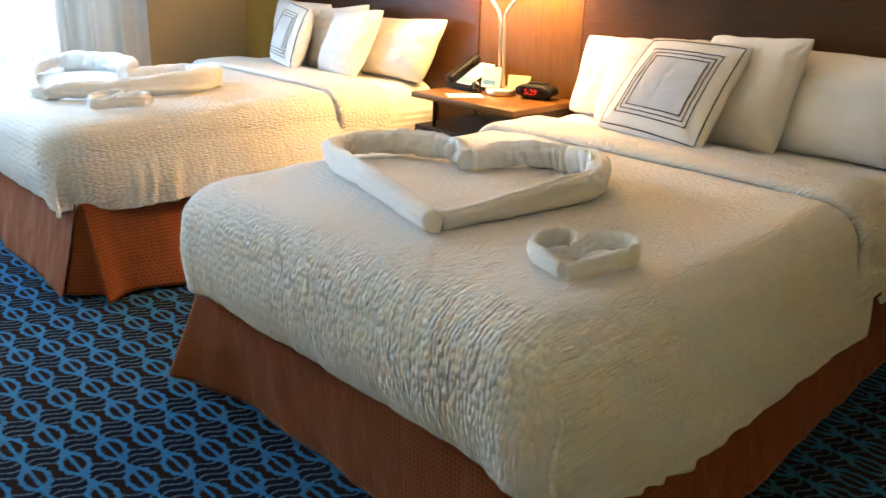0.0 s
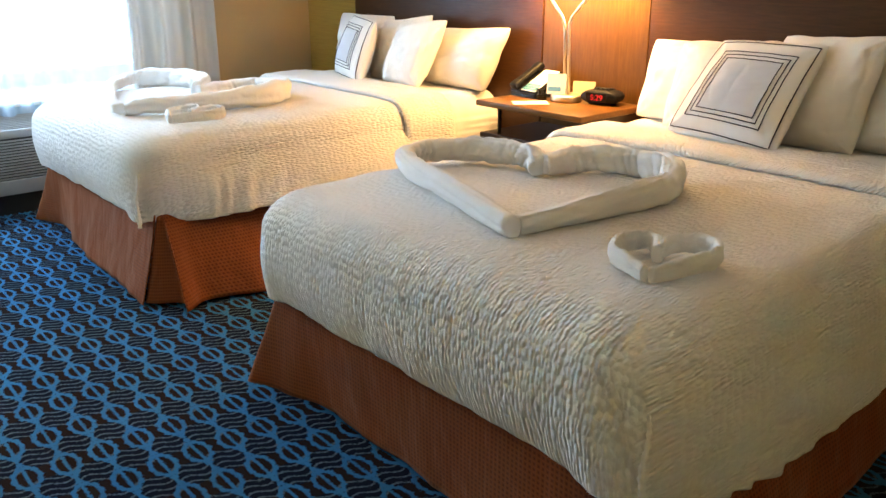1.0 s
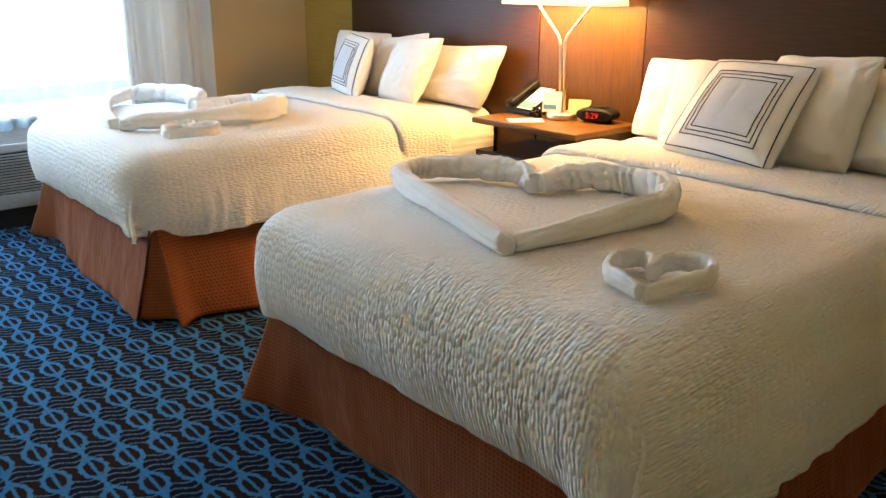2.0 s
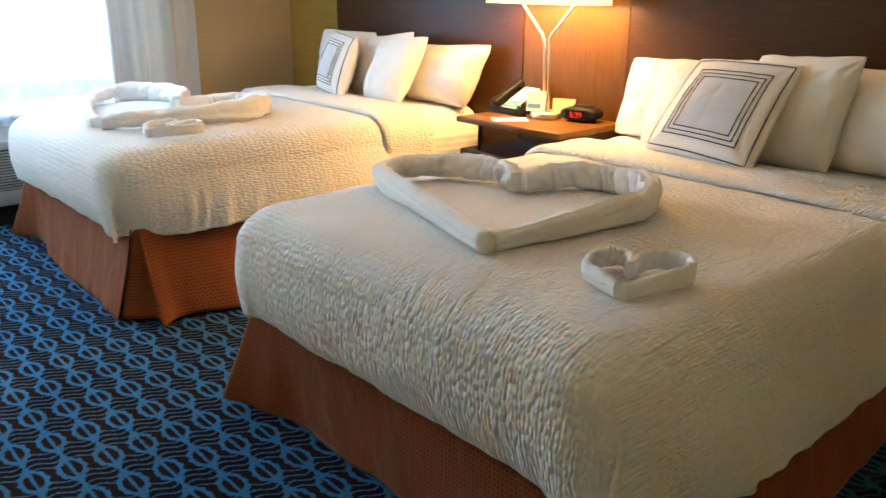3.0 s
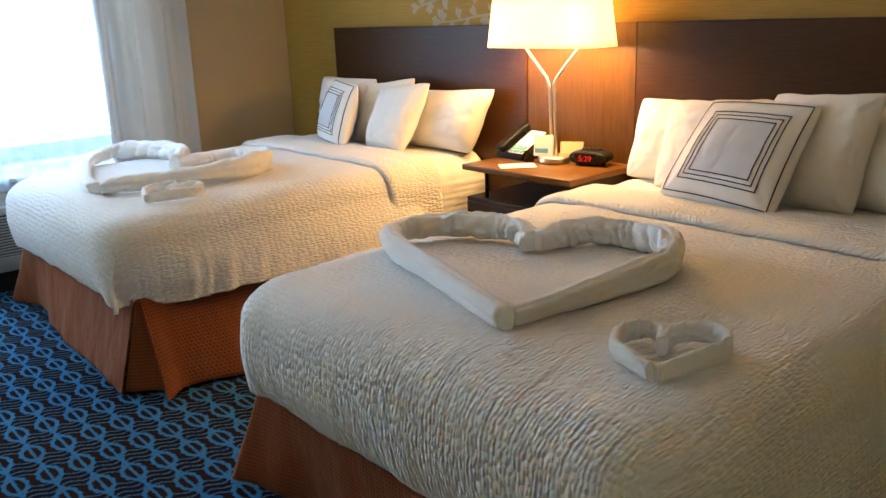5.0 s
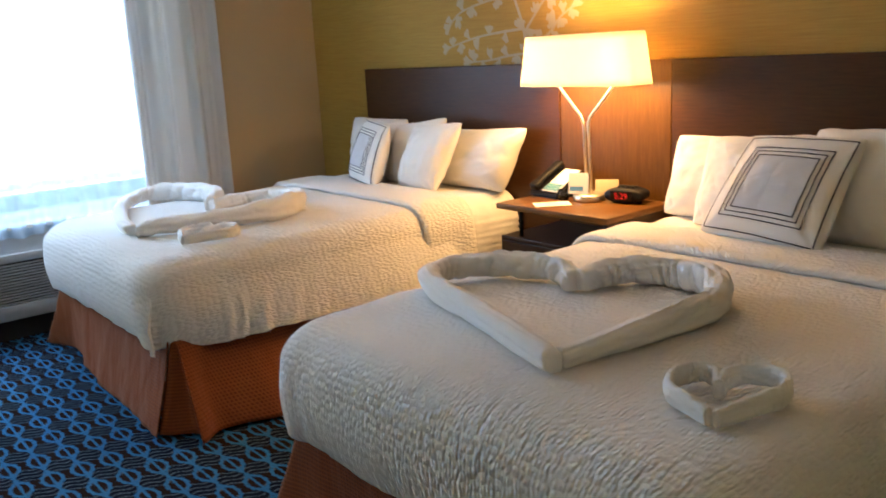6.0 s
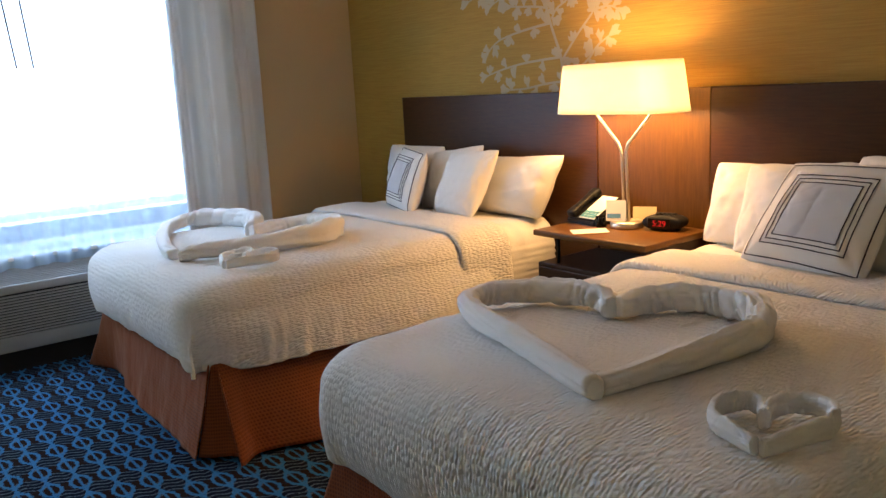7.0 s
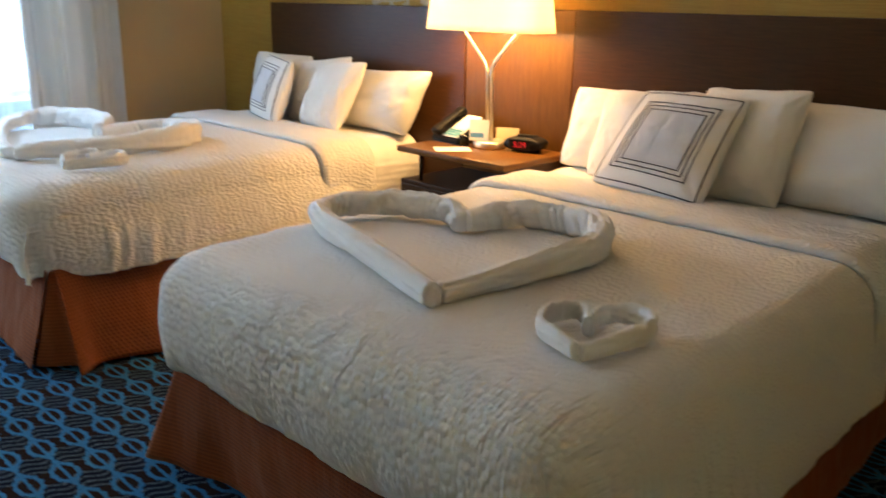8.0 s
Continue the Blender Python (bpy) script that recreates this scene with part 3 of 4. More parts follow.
def deco_pillow(corners, thick, seed, label):
    p = tagged(new("throw_pillow"), label, "pillow")
    bm, front = pillow(corners, thick, seed, pinch=0.035, n=52, crumple=0.3)
    cushion = part("cushion", bm, m_pillow, p)

    def ribbon(d, wd):
        bm = bmesh.new()
        ring = [(d, d), (1 - d, d), (1 - d, 1 - d), (d, 1 - d)]
        ringi = [(d + wd, d + wd), (1 - d - wd, d + wd), (1 - d - wd, 1 - d - wd), (d + wd, 1 - d - wd)]
        for k in range(4):
            a, b, c, e = ring[k], ring[(k + 1) % 4], ringi[(k + 1) % 4], ringi[k]
            grid(31, 2, lambda u, v: front(*[(a[q] * (1 - u) + b[q] * u) * (1 - v) + (e[q] * (1 - u) + c[q] * u) * v for q in (0, 1)]), bm)
        return thicken(part("stripe", bm, m_stripe, cushion, "thin dark woven stripe"), 0.001, 1.0)

    for d in (0.045, 0.165, 0.205, 0.245):
        ribbon(d, 0.0095)
    d = 0.2555
    part("centre_panel", grid(40, 40, lambda u, v: front(d + u * (1 - 2 * d), d + v * (1 - 2 * d)) ), m_panel, cushion, "plain grey linen square")
    return p


def towel_heart(name, ctrl, z, width, height, seed, label, gather=0.34, swell=None):
    """A towel rolled and bent into a heart; it starts and ends where the two halves meet at the tip."""
    h = tagged(new(name), label, "towel")
    halves = (ctrl[0], ctrl[1])
    for hi, c in enumerate(halves):
        pts = curve_through([(x, y, 0) for x, y in c], 150)
        bm = bmesh.new()
        rings = []
        M = 40
        for i, p in enumerate(pts):
            d = (pts[min(i + 1, 149)] - pts[max(i - 1, 0)]).normalized()
            s = Vector((-d.y, d.x, 0))
            t = i / 149
            fat = 1 + 0.04 * math.sin(5 * t + seed) + 0.06 * fbm(t * 8, seed, hi, 1.0)
            w, hh = width * fat, height * (1 + 0.10 * fbm(t * 6, seed + 4, hi, 1.0))
            if i in (0, 149):
                w, hh = w * 0.8, hh * 0.85
            if swell:
                grow = swell[hi]
                g = t * (len(grow) - 1)
                b0 = min(int(g), len(grow) - 2)
                grow = grow[b0] + (grow[b0 + 1] - grow[b0]) * smooth(g - b0)
                w, hh = w * (0.5 + 0.5 * grow), hh * grow
            before, after = pts[max(i - 5, 0)], pts[min(i + 5, 149)]
            bend = (p - before).normalized().cross((after - p).normalized()).z if 0 < i < 149 else 0.0
            rr = []
            for k in range(M):
                a = 2 * math.pi * k / M
                ca, sa = math.cos(a), math.sin(a)
                # a folded roll: nearer to a rounded box than to a pipe
                box_r = (abs(ca) ** 2.4 + abs(sa) ** 2.4) ** (-1 / 2.4)
                r = box_r * (0.96 + 0.11 * fbm(t * 7, ca, sa + seed, 1.0) + 0.07 * fbm(t * 24, ca * 1.5, sa * 1.5 + seed, 1.0))
                # long slanting folds where the cloth laps over itself
                for turns, start, deep in ((0.42, seed, 0.13), (-0.30, 2.2 + seed, 0.08)):
                    q = math.sin((a - start - 2 * math.pi * turns * t) / 2)
                    r += deep * (math.exp(-((q - 0.10) / 0.10) ** 2) - math.exp(-((q + 0.06) / 0.07) ** 2))
                # gathers on the inside of a bend, and here and there across the roll
                inner = max(0.0, ca * (1 if bend > 0 else -1)) * min(1.0, abs(bend) * 5.0)
                r -= gather * inner * (1 - abs(math.sin(t * 62 + 4 * fbm(t * 9, seed, hi, 1.0) + 0.8 * sa))) ** 2
                r -= 0.13 * math.exp(-(fbm(t * 9 + 0.25 * a, sa, seed + 7 * hi, 1.0) / 0.07) ** 2)
                r += 0.15 * fbm(t * 16 + 0.5 * a, ca * 0.8, sa * 0.8 + seed + 5, 1.0)
                # flatter underside
                zz = hh / 2 * (1 + r * sa)
                xx = w / 2 * r * ca
                rr.append(bm.verts.new((p.x + s.x * xx, p.y + s.y * xx, z + max(zz, 0.0))))
            rings.append(rr)
        for a, b in zip(rings, rings[1:]):
            for k in range(M):
                bm.faces.new((a[k], a[(k + 1) % M], b[(k + 1) % M], b[k]))
        for r, back in ((rings[0], True), (rings[-1], False)):
            # spiral end: stepped inwards
            cur = r
            for f, push in ((0.8, 0.004), (0.55, -0.006), (0.3, 0.003)):
                mid = sum((v.co for v in r), Vector()) / M
                nxt = [bm.verts.new(mid + (v.co - mid) * f) for v in r]
                for k in range(M):
                    bm.faces.new((cur[k], cur[(k + 1) % M], nxt[(k + 1) % M], nxt[k]))
                cur = nxt
            bm.faces.new(cur)
        part("roll", bm, m_towel, h)
    return h


def bed(name, cx, w, seed, right_flare, label, hem_right, foot_hem, foot_shift, right_hem, wide=0.0):
    b = tagged(new(name), label, "bed")
    b.location = (cx, 0, 0)
    # box spring and mattress under the covers
    part("box_spring", boxed(-w / 2 + 0.07, -1.97, 0.10, w / 2 - 0.07, -0.01, 0.38, 0.03, segs=3), m_sheet, b)
    part("mattress", boxed(-w / 2 + 0.06, -1.99, 0.38, w / 2 - 0.06, -0.005, TOPZ - 0.022, 0.10, segs=5), m_sheet, b, "mattress in a white sheet")
    for x in (-w / 2 + 0.12, w / 2 - 0.12):
        for y in (-1.9, -0.15):
            part("leg", boxed(x - 0.03, y - 0.03, 0, x + 0.03, y + 0.03, 0.11), m_dark, b, smooth=False)
    # skirt
    foot = part("skirt_panel", skirt_panel(w - 0.12 + wide, seed, foot_hem, foot_shift), m_skirt, b, "rust-orange skirt panel")
    foot.location = (-w / 2 + 0.06, -2.02, 0)
    left = part("skirt_panel", skirt_panel(1.93, seed + 2, ((0, 0.03), (1.93, 0.03))), m_skirt, b, "rust-orange skirt panel")
    left.matrix_local = pose(-w / 2 + 0.05, -0.06, 0, 0, 0, -90)
    right = part("skirt_panel", skirt_panel(1.93, seed + 5, right_hem, (0.02, 0.0)), m_skirt, b, "rust-orange skirt panel")
    right.matrix_local = pose(w / 2 - 0.05 + wide, -1.99, 0, 0, 0, 90)
    e, f = w / 2 - 0.06 + wide + foot_shift[1], -2.02 - foot_hem[-1][1]
    pleat = part("skirt_pleat", skirt_pleat((w / 2 - 0.065 + wide, -1.995), (e - 0.012, f + 0.015), (w / 2 - 0.05 + wide + right_hem[0][1] - 0.006, -2.005)), m_skirt, b, "rust-orange corner pleat")
    for s in (foot, left, right, pleat):
        thicken(s, 0.004)
    thicken(part("coverlet", coverlet_mesh(w, seed, 0.37, hem_right, 0.35, right_flare), m_cover, b, "white puckered cotton coverlet"), 0.006)
    # gathered seam that runs down the tucked corner
    run = []
    for k in range(61):
        s = k / 60
        away = 0.018 + 0.044 * s
        run.append((w / 2 - 0.05 + 0.7 * away + 0.004 * math.sin(9 * s), -2.05 - 0.7 * away + 0.004 * math.sin(7 * s + 1), 0.575 - 0.225 * s))
    part("corner_seam", tube(bmesh.new(), run, lambda t: 0.003 + 0.006 * t ** 0.6 + 0.0012 * math.sin(75 * t + 2 * math.sin(9 * t)), 10), m_sheet, b, "gathered white corner seam")
    thicken(part("turned_down_fold", strip_over(w, -0.70, -0.36, 0.028, 0.16, seed + 1, 0.01, True), m_cover, b, "folded-back edge of the white coverlet"), 0.012)
    thicken(part("sheet", strip_over(w - 0.02, -0.40, -0.02, 0.006, 0.24, seed + 7, 0.005), m_sheet, b, "smooth white top sheet"), 0.004)
    return b


AX, BX = 1.445, -1.06
bed("queen_bed", AX, 1.575, 1.3, 0.035, "made queen bed with white coverlet, rust skirt and turned-down fold", 0.29,
    ((0, 0.09), (0.10, 0.035), (0.22, -0.015), (0.55, -0.02), (1.0, 0.0), (1.455, 0.05)), (0.11, 0.04), ((0, 0.10), (0.5, 0.07), (1.93, 0.04)))
bed("queen_bed", BX, 1.53, 6.1, 0.085, "made queen bed near the window, white coverlet and rust skirt", 0.35,
    ((0, 0.08), (0.14, 0.0), (0.45, 0.05), (0.75, 0.08), (1.2, 0.09), (1.46, 0.10)), (0.19, 0.01), ((0, 0.20), (0.10, 0.13), (0.35, 0.20), (0.9, 0.15), (1.93, 0.05)), 0.05)

PZ = 0.722


def big_heart(seed, label, other=False):
    left = [(1.196, -1.296), (1.114, -1.254), (1.001, -1.265), (0.867, -1.337), (0.79, -1.45), (0.826, -1.563), (1.001, -1.645), (1.258, -1.723), (1.598, -1.826)]
    right = [(1.206, -1.285), (1.237, -1.172), (1.31, -1.093), (1.419, -1.05), (1.552, -1.089), (1.64, -1.213), (1.648, -1.346), (1.621, -1.558), (1.578, -1.79)]
    if other:
        left = [(-1.16, -1.40), (-1.28, -1.30), (-1.45, -1.26), (-1.65, -1.30), (-1.80, -1.40), (-1.83, -1.51), (-1.66, -1.66), (-1.42, -1.77), (-1.10, -1.87), (-0.91, -1.90)]
        right = [(-1.15, -1.40), (-1.19, -1.26), (-1.20, -1.14), (-1.10, -1.05), (-0.95, -1.03), (-0.78, -1.10), (-0.68, -1.26), (-0.71, -1.45), (-0.78, -1.65), (-0.83, -1.82), (-0.865, -1.89)]
    swell = ((0.85, 0.95, 1.05, 0.95, 0.85, 0.85, 0.85, 0.68), (0.85, 0.95, 1.0, 1.1, 1.1, 1.0, 0.85, 0.6))
    if other:
        swell = ((1.0, 1.2, 1.2, 1.1, 0.9, 0.8, 0.75, 0.65), (0.8, 0.8, 0.9, 1.15, 1.3, 1.15, 0.9, 0.65))
    towel_heart("towel_heart", (left, right), PZ, 0.076, 0.088, seed, label, 0.5, swell)


def small_heart(dx, dy, seed, label):
    left = [(1.938, -1.700), (1.908, -1.648), (1.875, -1.637), (1.847, -1.661), (1.839, -1.71), (1.869, -1.769), (1.924, -1.797), (1.994, -1.818)]
    right = [(1.942, -1.697), (1.926, -1.645), (1.933, -1.598), (1.967, -1.568), (2.022, -1.579), (2.049, -1.628), (2.043, -1.688), (2.005, -1.813)]
    towel_heart("washcloth_heart", [[(x + dx, y + dy) for x, y in c] for c in (left, right)], PZ, 0.026, 0.052, seed, label, 0.05, ((0.9, 1.0, 1.0, 1.0, 0.95, 0.75), (0.9, 1.0, 1.0, 1.05, 1.0, 0.75)))


big_heart(0.7, "white bath towel rolled into a heart on the coverlet")
small_heart(0, 0, 2.2, "white washcloth rolled into a small heart on the coverlet")
big_heart(3.9, "white bath towel rolled into a heart by the window", True)
small_heart(-2.52, 0.0, 5.2, "white washcloth rolled into a small heart by the window")

# pillows: bottom left, bottom right, top left, top right
def sleeping(corners, thick, seed):
    bm, _ = pillow(corners, thick, seed, crumple=0.6)
    tagged(part("pillow", bm, m_pillow), "plump white pillow standing against the headboard", "pillow", "pillows on the beds")


sleeping([(0.70, -0.13, 0.715), (1.32, -0.13, 0.715), (0.74, -0.07, 1.07), (1.32, -0.07, 1.085)], 0.20, 1)
sleeping([(1.62, -0.13, 0.715), (2.24, -0.13, 0.715), (1.64, -0.07, 1.10), (2.24, -0.07, 1.10)], 0.20, 2)
sleeping([(0.92, -0.24, 0.715), (1.40, -0.27, 0.715), (0.95, -0.16, 1.08), (1.42, -0.18, 1.11)], 0.17, 3)
sleeping([(1.28, -0.26, 0.715), (1.75, -0.24, 0.715), (1.40, -0.17, 1.13), (1.80, -0.17, 1.15)], 0.17, 4)
deco_pillow([(1.085, -0.455, 0.748), (1.572, -0.475, 0.716), (1.185, -0.245, 1.105), (1.62, -0.245, 1.11)], 0.14, 5, "square white throw pillow with dark striped border and grey centre")
sleeping([(-0.82, -0.13, 0.715), (-0.29, -0.13, 0.715), (-0.76, -0.08, 1.04), (-0.125, -0.09, 1.075)], 0.20, 6)
sleeping([(-1.75, -0.13, 0.715), (-1.15, -0.13, 0.715), (-1.75, -0.07, 1.09), (-1.15, -0.07, 1.09)], 0.20, 7)
sleeping([(-1.22, -0.24, 0.715), (-0.78, -0.22, 0.715), (-1.18, -0.15, 1.06), (-0.70, -0.14, 1.12)], 0.15, 8)
sleeping([(-0.99, -0.32, 0.715), (-0.61, -0.35, 0.712), (-0.92, -0.22, 1.07), (-0.48, -0.22, 1.105)], 0.16, 9)
deco_pillow([(-1.48, -0.32, 0.715), (-0.99, -0.48, 0.715), (-1.44, -0.17, 1.10), (-0.99, -0.335, 1.08)], 0.16, 10, "square white throw pillow with striped border, window side")


# ---- nightstand and what stands on it ----
NZ = 0.75


def nightstand():
    s = tagged(new("nightstand"), "wooden nightstand with an open shelf over a dark cabinet", "nightstand")
    part("tabletop", boxed(0.005, -0.475, NZ - 0.028, 0.675, -0.008, NZ, 0.006), m_stand, s, "reddish-brown wood top")
    part("cabinet", boxed(0.0, -0.44, 0.06, 0.655, -0.008, 0.585, 0.004), m_dark, s, "dark wood lower cabinet", smooth=False)
    part("drawer_front", boxed(0.012, -0.452, 0.33, 0.643, -0.438, 0.565, 0.003), m_dark, s, smooth=False)
    part("drawer_front", boxed(0.012, -0.452, 0.08, 0.643, -0.438, 0.32, 0.003), m_dark, s, smooth=False)
    part("side_panel", boxed(0.630, -0.44, 0.586, 0.652, -0.01, NZ - 0.029), m_dark, s, smooth=False)
    part("plinth", boxed(0.02, -0.40, 0, 0.635, -0.02, 0.06), m_dark, s, smooth=False)
    bm = tube(bmesh.new(), [(0.10, -0.40, 0.585), (0.10, -0.40, NZ - 0.027)], 0.009)
    part("post", bm, m_black, s, "thin dark metal post")


nightstand()


def table_lamp():
    t = tagged(new("table_lamp"), "lit table lamp with oblong cream shade on a forked steel stem", "lamp")
    x, y = LAMP
    part("base", lathe([(0.074, NZ), (0.078, NZ + 0.004), (0.078, NZ + 0.026), (0.072, NZ + 0.032), (0.02, NZ + 0.033), (0.01, NZ + 0.034)], 48, pose(x + 0.018, y, 0)), m_steel, t, "round brushed steel base")
    for s in (-1, 1):
        pts = [(x + 0.018 + s * 0.013, y, NZ + 0.02), (x + 0.003 + s * 0.013, y, 1.09), (x + s * 0.016, y, 1.115), (x + s * 0.03, y, 1.145), (x + s * 0.17, y, 1.29), (x + s * 0.19, y, 1.33)]
        stem = part("stem", tube(bmesh.new(), pts, 0.0075, 12), m_steel, t, "brushed steel tube")
        part("socket", lathe([(0.018, 1.32), (0.018, 1.36), (0.014, 1.365)], 20, pose(x + s * 0.19, y, 0)), m_steel, stem)

    def shell(u, v):
        a = 2 * math.pi * u
        k = 0.55
        sx, sy = 0.340 - 0.036 * v, 0.135 - 0.013 * v
        c, q = math.cos(a), math.sin(a)
        return (x - 0.013 + sx * math.copysign(abs(c) ** k, c), y + sy * math.copysign(abs(q) ** k, q), 1.285 + 0.228 * v)

    thicken(part("shade", grid(96, 8, shell, wrap=True), m_shade, t, "oblong cream fabric shade, glowing"), 0.002)


table_lamp()


def telephone():
    p = tagged(new("telephone"), "black desk telephone with handset and grey keypad", "telephone")
    m = pose(0.108, -0.155, NZ, 0, 0, -6)
    bm = bmesh.new()
    vs = [bm.verts.new(c) for c in ((-0.10, -0.09, 0), (0.10, -0.09, 0), (0.10, 0.09, 0), (-0.10, 0.09, 0), (-0.10, -0.09, 0.028), (0.10, -0.09, 0.028), (0.10, 0.09, 0.125), (-0.10, 0.09, 0.125))]
    for f in ((0, 1, 2, 3), (4, 5, 6, 7), (0, 1, 5, 4), (1, 2, 6, 5), (2, 3, 7, 6), (3, 0, 4, 7)):
        bm.faces.new([vs[k] for k in f])
    bmesh.ops.bevel(bm, geom=bm.edges[:], offset=0.008, segments=2, affect="EDGES")
    part("body", bm, m_black, p, smooth=False)
    tilt = Matrix.Translation((0, -0.09, 0.029)) @ Euler((math.atan2(0.097, 0.18), 0, 0)).to_matrix().to_4x4()
    part("faceplate", box(bmesh.new(), -0.015, 0.07, 0.0, 0.092, 0.19, 0.004, 0.001, tilt), m_card, p, "white printed faceplate", smooth=False)
    plate = part("keypad_plate", box(bmesh.new(), -0.015, 0.008, 0.0, 0.092, 0.068, 0.003, 0.001, tilt), m_card, p, smooth=False)
    for r in range(3):
        for c in range(4):
            part("key", box(bmesh.new(), -0.008 + c * 0.025, 0.014 + r * 0.018, 0.003, 0.011 + c * 0.025, 0.027 + r * 0.018, 0.008, 0.001, tilt), m_key, plate, smooth=False)
    bm = bmesh.new()
    box(bm, -0.080, 0.0, 0.012, -0.036, 0.205, 0.036, 0.010, tilt, 3)
    for a, b in ((-0.004, 0.048), (0.155, 0.21)):
        box(bm, -0.084, a, 0.001, -0.032, b, 0.037, 0.010, tilt, 3)
    part("handset", bm, m_black, p, "black moulded handset")
    cord = [(-0.09 - 0.012 * math.cos(k * 0.9), -0.05 + 0.004 * k * 0.3 - 0.02 * math.sin(k / 12), 0.012 + 0.008 * math.sin(k * 0.9)) for k in range(60)]
    part("cord", tube(bmesh.new(), cord, 0.003, 6), m_black, p, "coiled black cord")
    p.matrix_world = m


telephone()


def clock():
    c = tagged(new("alarm_clock"), "black alarm clock radio with red digits", "clock")
    def shell(u, v):
        a = 2 * math.pi * u
        sx, sz = 0.098 * (1 - 0.10 * abs(2 * v - 1) ** 3), 0.034 * (1 - 0.15 * abs(2 * v - 1) ** 3)
        cx, cz = math.cos(a), math.sin(a)
        return (sx * math.copysign(abs(cx) ** 0.8, cx), -0.055 + 0.11 * v, 0.036 + sz * math.copysign(abs(cz) ** 0.85, cz))
    bm = grid(40, 9, shell, wrap=True)
    bmesh.ops.holes_fill(bm, edges=[e for e in bm.edges if e.is_boundary])
    part("body", bm, m_black, c)
    part("display", boxed(-0.062, -0.0575, 0.014, 0.046, -0.0545, 0.058, 0.001), mat("display_black", (0.01, 0.004, 0.004), 0.12), c, "glossy dark display", smooth=False)
    for k in range(4):
        part("button", boxed(-0.04 + k * 0.022, -0.02, 0.068, -0.024 + k * 0.022, 0.0, 0.0745, 0.002), m_black, c, smooth=False)
    part("snooze_bar", boxed(-0.05, 0.008, 0.067, 0.05, 0.024, 0.075, 0.003), m_black, c, smooth=False)
    for x in (-0.06, 0.06):
        part("foot", lathe([(0.012, -0.002), (0.012, 0.012)], 12, pose(x, 0, 0.002)), m_black, c)
    f = bpy.data.curves.new("digits", "FONT")
    f.body, f.size, f.extrude, f.align_x = "5:29", 0.038, 0.0006, "CENTER"
    d = new("digits", f)
    d.data.materials.append(m_red)
    d.parent = c
    d.matrix_local = pose(-0.006, -0.059, 0.023, 90, 0, 0)
    d["label"] = "glowing red digits"
    c.matrix_world = pose(0.505, -0.115, NZ, 0, 0, 14)


clock()


def papers():
    # folded tent card
    t = tagged(new("tent_card"), "white folded tent card with a small blue print", "card")
    bm = bmesh.new()
    box(bm, -0.04, -0.0006, 0, 0.04, 0.0006, 0.085, 0, pose(0, -0.02, 0, -13, 0, 0))
    part("front_leaf", bm, m_card, t, smooth=False)
    bm = bmesh.new()
    box(bm, -0.04, -0.0006, 0, 0.04, 0.0006, 0.085, 0, pose(0, 0.02, 0, 13, 0, 0))
    part("back_leaf", bm, m_card, t, smooth=False)
    bm = bmesh.new()
    box(bm, -0.035, -0.0018, 0.012, 0.02, -0.0008, 0.03, 0, pose(0, -0.02, 0, -13, 0, 0))
    part("print_bar", bm, m_blue, t, smooth=False)
    t.matrix_world = pose(0.29, -0.20, NZ + 0.034, 0, 0, 30) @ Matrix.Scale(1.15, 4)
    # loose card
    c = tagged(part("loose_card", boxed(-0.055, -0.085, 0, 0.055, 0.085, 0.0012), m_card, smooth=False), "white card lying flat on the nightstand", "card")
    c.matrix_world = pose(0.255, -0.35, NZ, 0, 0, -38)
    # cream note block behind the lamp
    n = tagged(part("note_pad", boxed(-0.055, -0.004, 0, 0.055, 0.004, 0.085, 0.001), m_paper, smooth=False), "cream folded leaflet leaning by the lamp", "leaflet")
    n.matrix_world = pose(0.352, -0.072, NZ + 0.001, -12, 0, 30)
    # small clear tumbler
    g = tagged(part("drinking_glass", lathe([(0.024, 0), (0.027, 0.05), (0.025, 0.05), (0.022, 0.006)], 24), m_glass), "small clear glass on the nightstand", "glass")
    g.location = (0.222, -0.232, NZ)


papers()


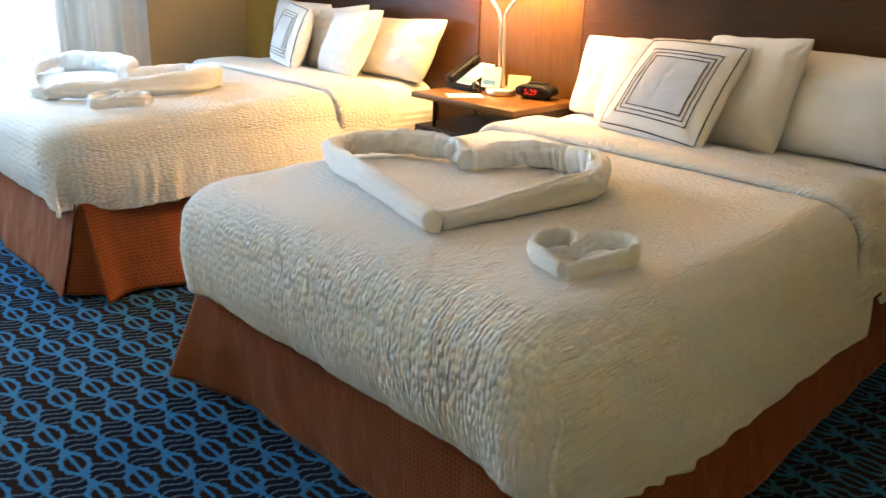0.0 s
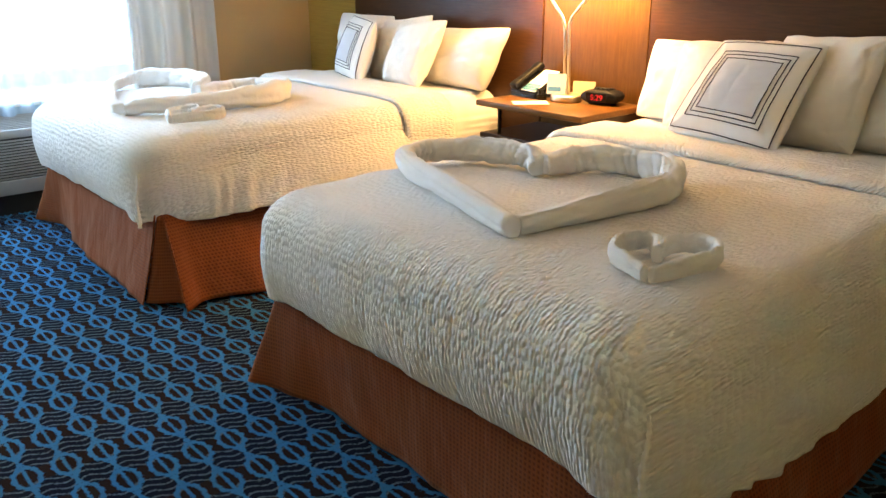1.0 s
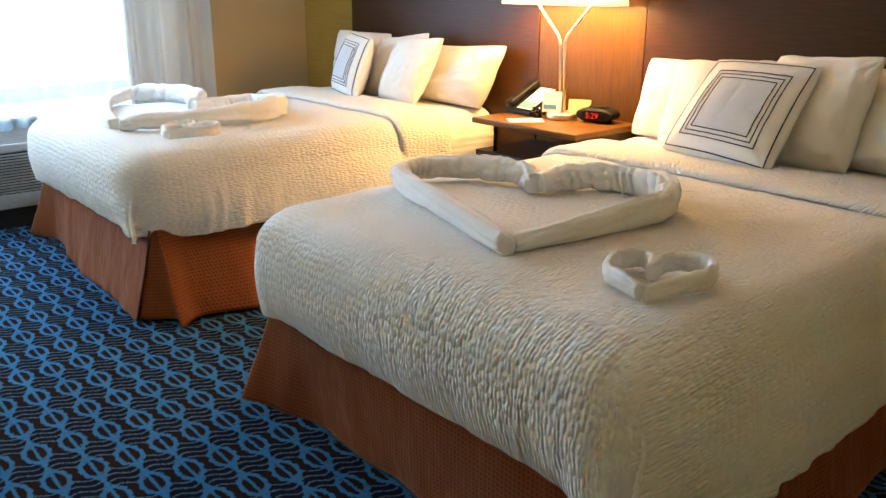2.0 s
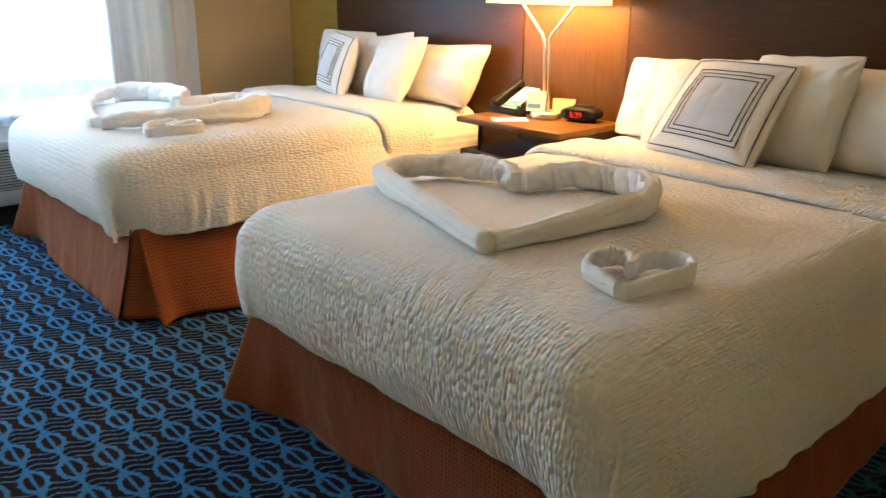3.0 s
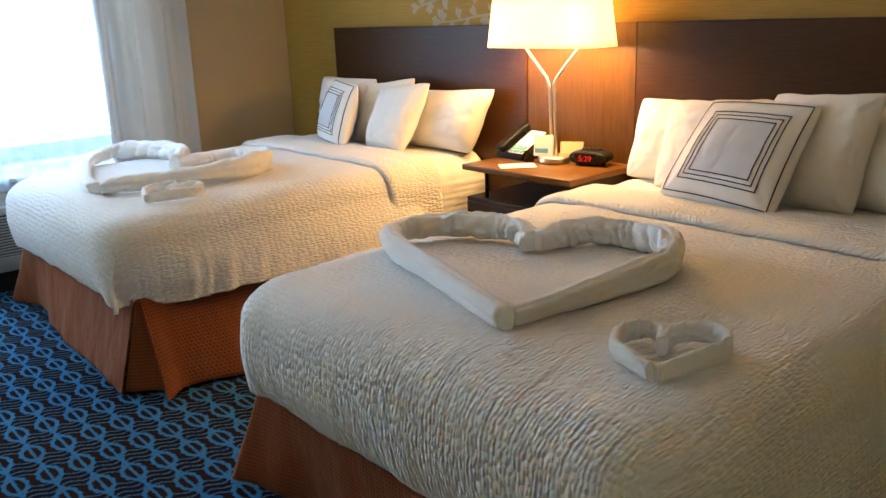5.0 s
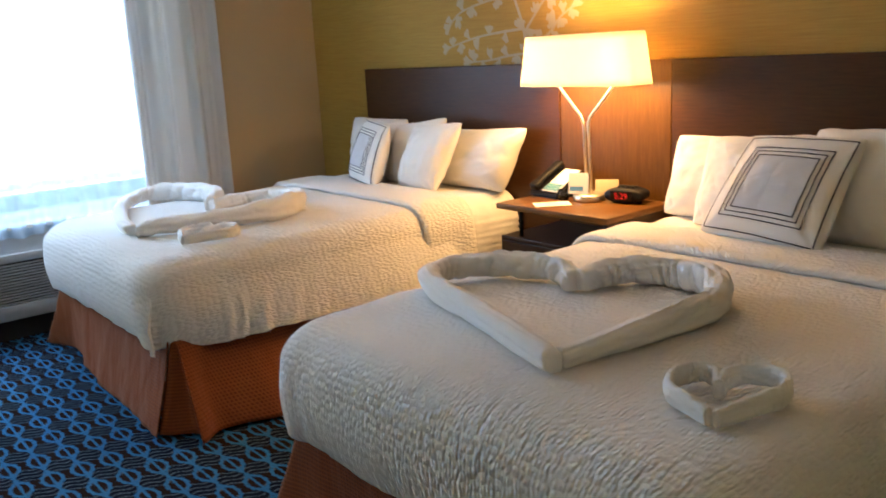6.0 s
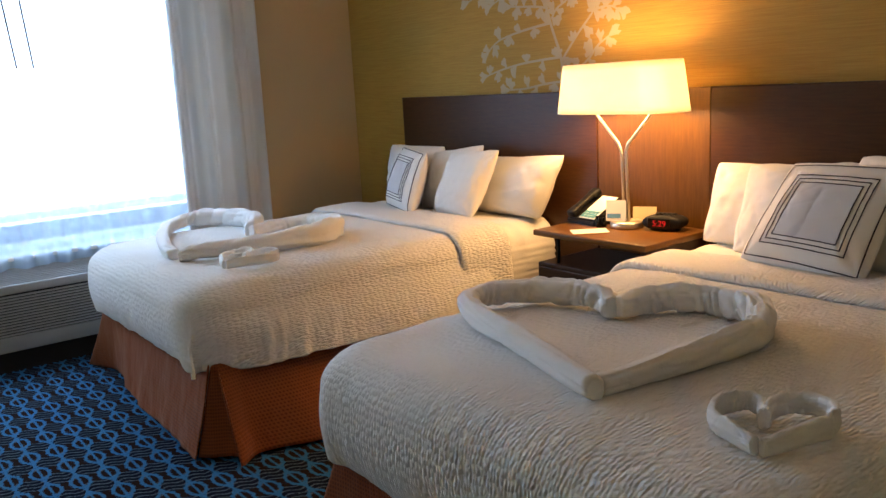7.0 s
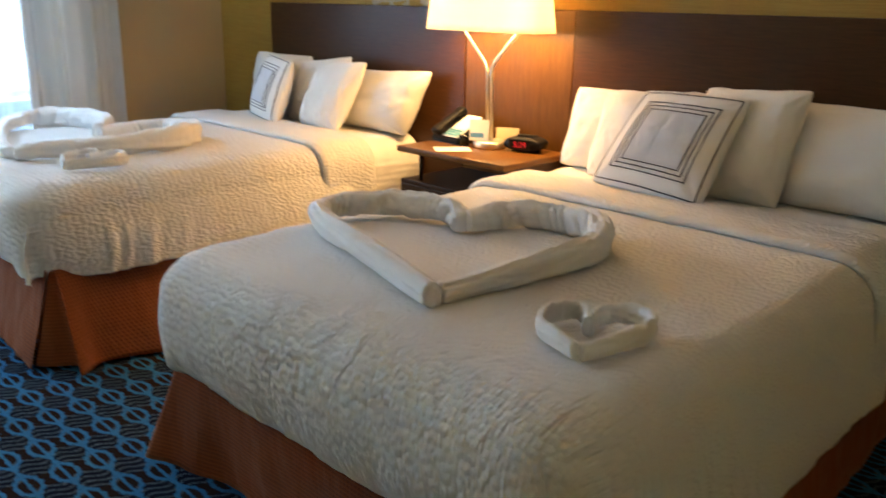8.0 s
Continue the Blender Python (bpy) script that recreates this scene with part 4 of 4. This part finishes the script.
# ---- window dressing and air conditioner ----
def curtain():
    def at(u, v):
        y = -1.335 + 0.575 * u
        fold = 2 * math.pi * (3.2 * u + 0.10 * math.sin(5 * u) + 0.05 * fbm(u, v, 3, 1.5))
        x = WEST + 0.11 + 0.030 * math.sin(fold) + 0.012 * math.sin(2.3 * fold + 1.0) + 0.014 * fbm(u * 3, v * 0.5, 2, 1.5)
        return (x, y + 0.012 * math.cos(fold) + 0.02 * (v - 0.5) + 0.01 * fbm(u * 4, v, 5, 1.0), 0.03 + 2.47 * v)
    c = tagged(thicken(part("curtain", grid(110, 14, at), m_curtain), 0.004), "light grey linen drape hanging in folds beside the window", "curtain")

    def sheer(u, v):
        y = -3.85 + 2.68 * u
        x = WEST + 0.045 + 0.022 * math.sin(2 * math.pi * (20 * u + 0.5 * math.sin(9 * u))) + 0.010 * fbm(u * 9, v, 1, 1.0)
        return (x, y, 0.552 + 1.948 * v + 0.006 * math.sin(2 * math.pi * 13 * u) * (1 - v))
    tagged(part("sheer_curtain", grid(520, 8, sheer), m_sheer), "thin white sheer curtain glowing with daylight", "curtain")
    bm = bmesh.new()
    box(bm, WEST, -4.1, 2.50, WEST + 0.16, -0.6, 2.56, 0.004)
    tagged(part("curtain_track", bm, m_vinyl, smooth=False), "cream metal curtain track on the wall", "curtain track")
    for y, dy in ((-2.10, -0.05), (-2.185, -0.06)):
        bm = tube(bmesh.new(), [(WEST + 0.13, y, 1.665), (WEST + 0.12, y + dy, 2.51)], 0.0045, 8)
        tagged(part("curtain_wand", bm, m_black), "thin dark curtain wand hanging from the track", "curtain wand")


curtain()


def air_conditioner():
    a = tagged(new("air_conditioner"), "cream through-wall air conditioner with slatted grilles under the window", "air conditioner")
    y0, y1 = -3.05, -1.45
    xf, xb = -2.12, WEST
    bm = bmesh.new()
    prof = [(xb, 0.13), (xf - 0.014, 0.13), (xf - 0.014, 0.47), (xf - 0.03, 0.488), (xb, 0.545)]
    va = [bm.verts.new((x, y0, z)) for x, z in prof]
    vb = [bm.verts.new((x, y1, z)) for x, z in prof]
    bm.faces.new(va), bm.faces.new(vb[::-1])
    for k in range(5):
        bm.faces.new((va[k], va[(k + 1) % 5], vb[(k + 1) % 5], vb[k]))
    # Black body, so that the gaps between the slats look shaded.
    part("cabinet", bm, m_recess_shade, a, smooth=False)
    for y in (y0, y1 - 0.03):
        part("end_cap", boxed(xb, y - 0.002, 0.128, xf, y + 0.032, 0.49, 0.006), m_unit, a)
    slat = mesh_of(boxed(-0.010, y0 + 0.035, -0.0045, 0.004, y1 - 0.035, 0.0045, 0.002), "front_slat", m_unit, False)
    for k in range(14):
        o = new("front_slat", slat)
        o.parent, o.location = a, (xf, 0, 0.222 + k * 0.0165)
    part("lower_rail", boxed(xf - 0.01, y0 + 0.032, 0.128, xf + 0.008, y1 - 0.032, 0.212, 0.004), m_unit, a)
    part("upper_rail", boxed(xf - 0.024, y0 + 0.032, 0.452, xf + 0.006, y1 - 0.032, 0.500, 0.006), m_unit, a)
    tslat = mesh_of(boxed(-0.006, y0 + 0.035, 0.0, 0.006, y1 - 0.035, 0.008, 0.002), "top_slat", m_unit, False)
    for k in range(9):
        o = new("top_slat", tslat)
        f = (k + 0.7) / 9.6
        o.parent, o.location = a, (xf - 0.02 + (xb - xf + 0.02) * f, 0, 0.494 + 0.056 * f)
    # Black block for the shaded recess between unit and floor.
    part("base", boxed(xb, y0 + 0.05, 0.0, xf - 0.06, y1 - 0.05, 0.13), m_recess_shade, a, smooth=False)


air_conditioner()
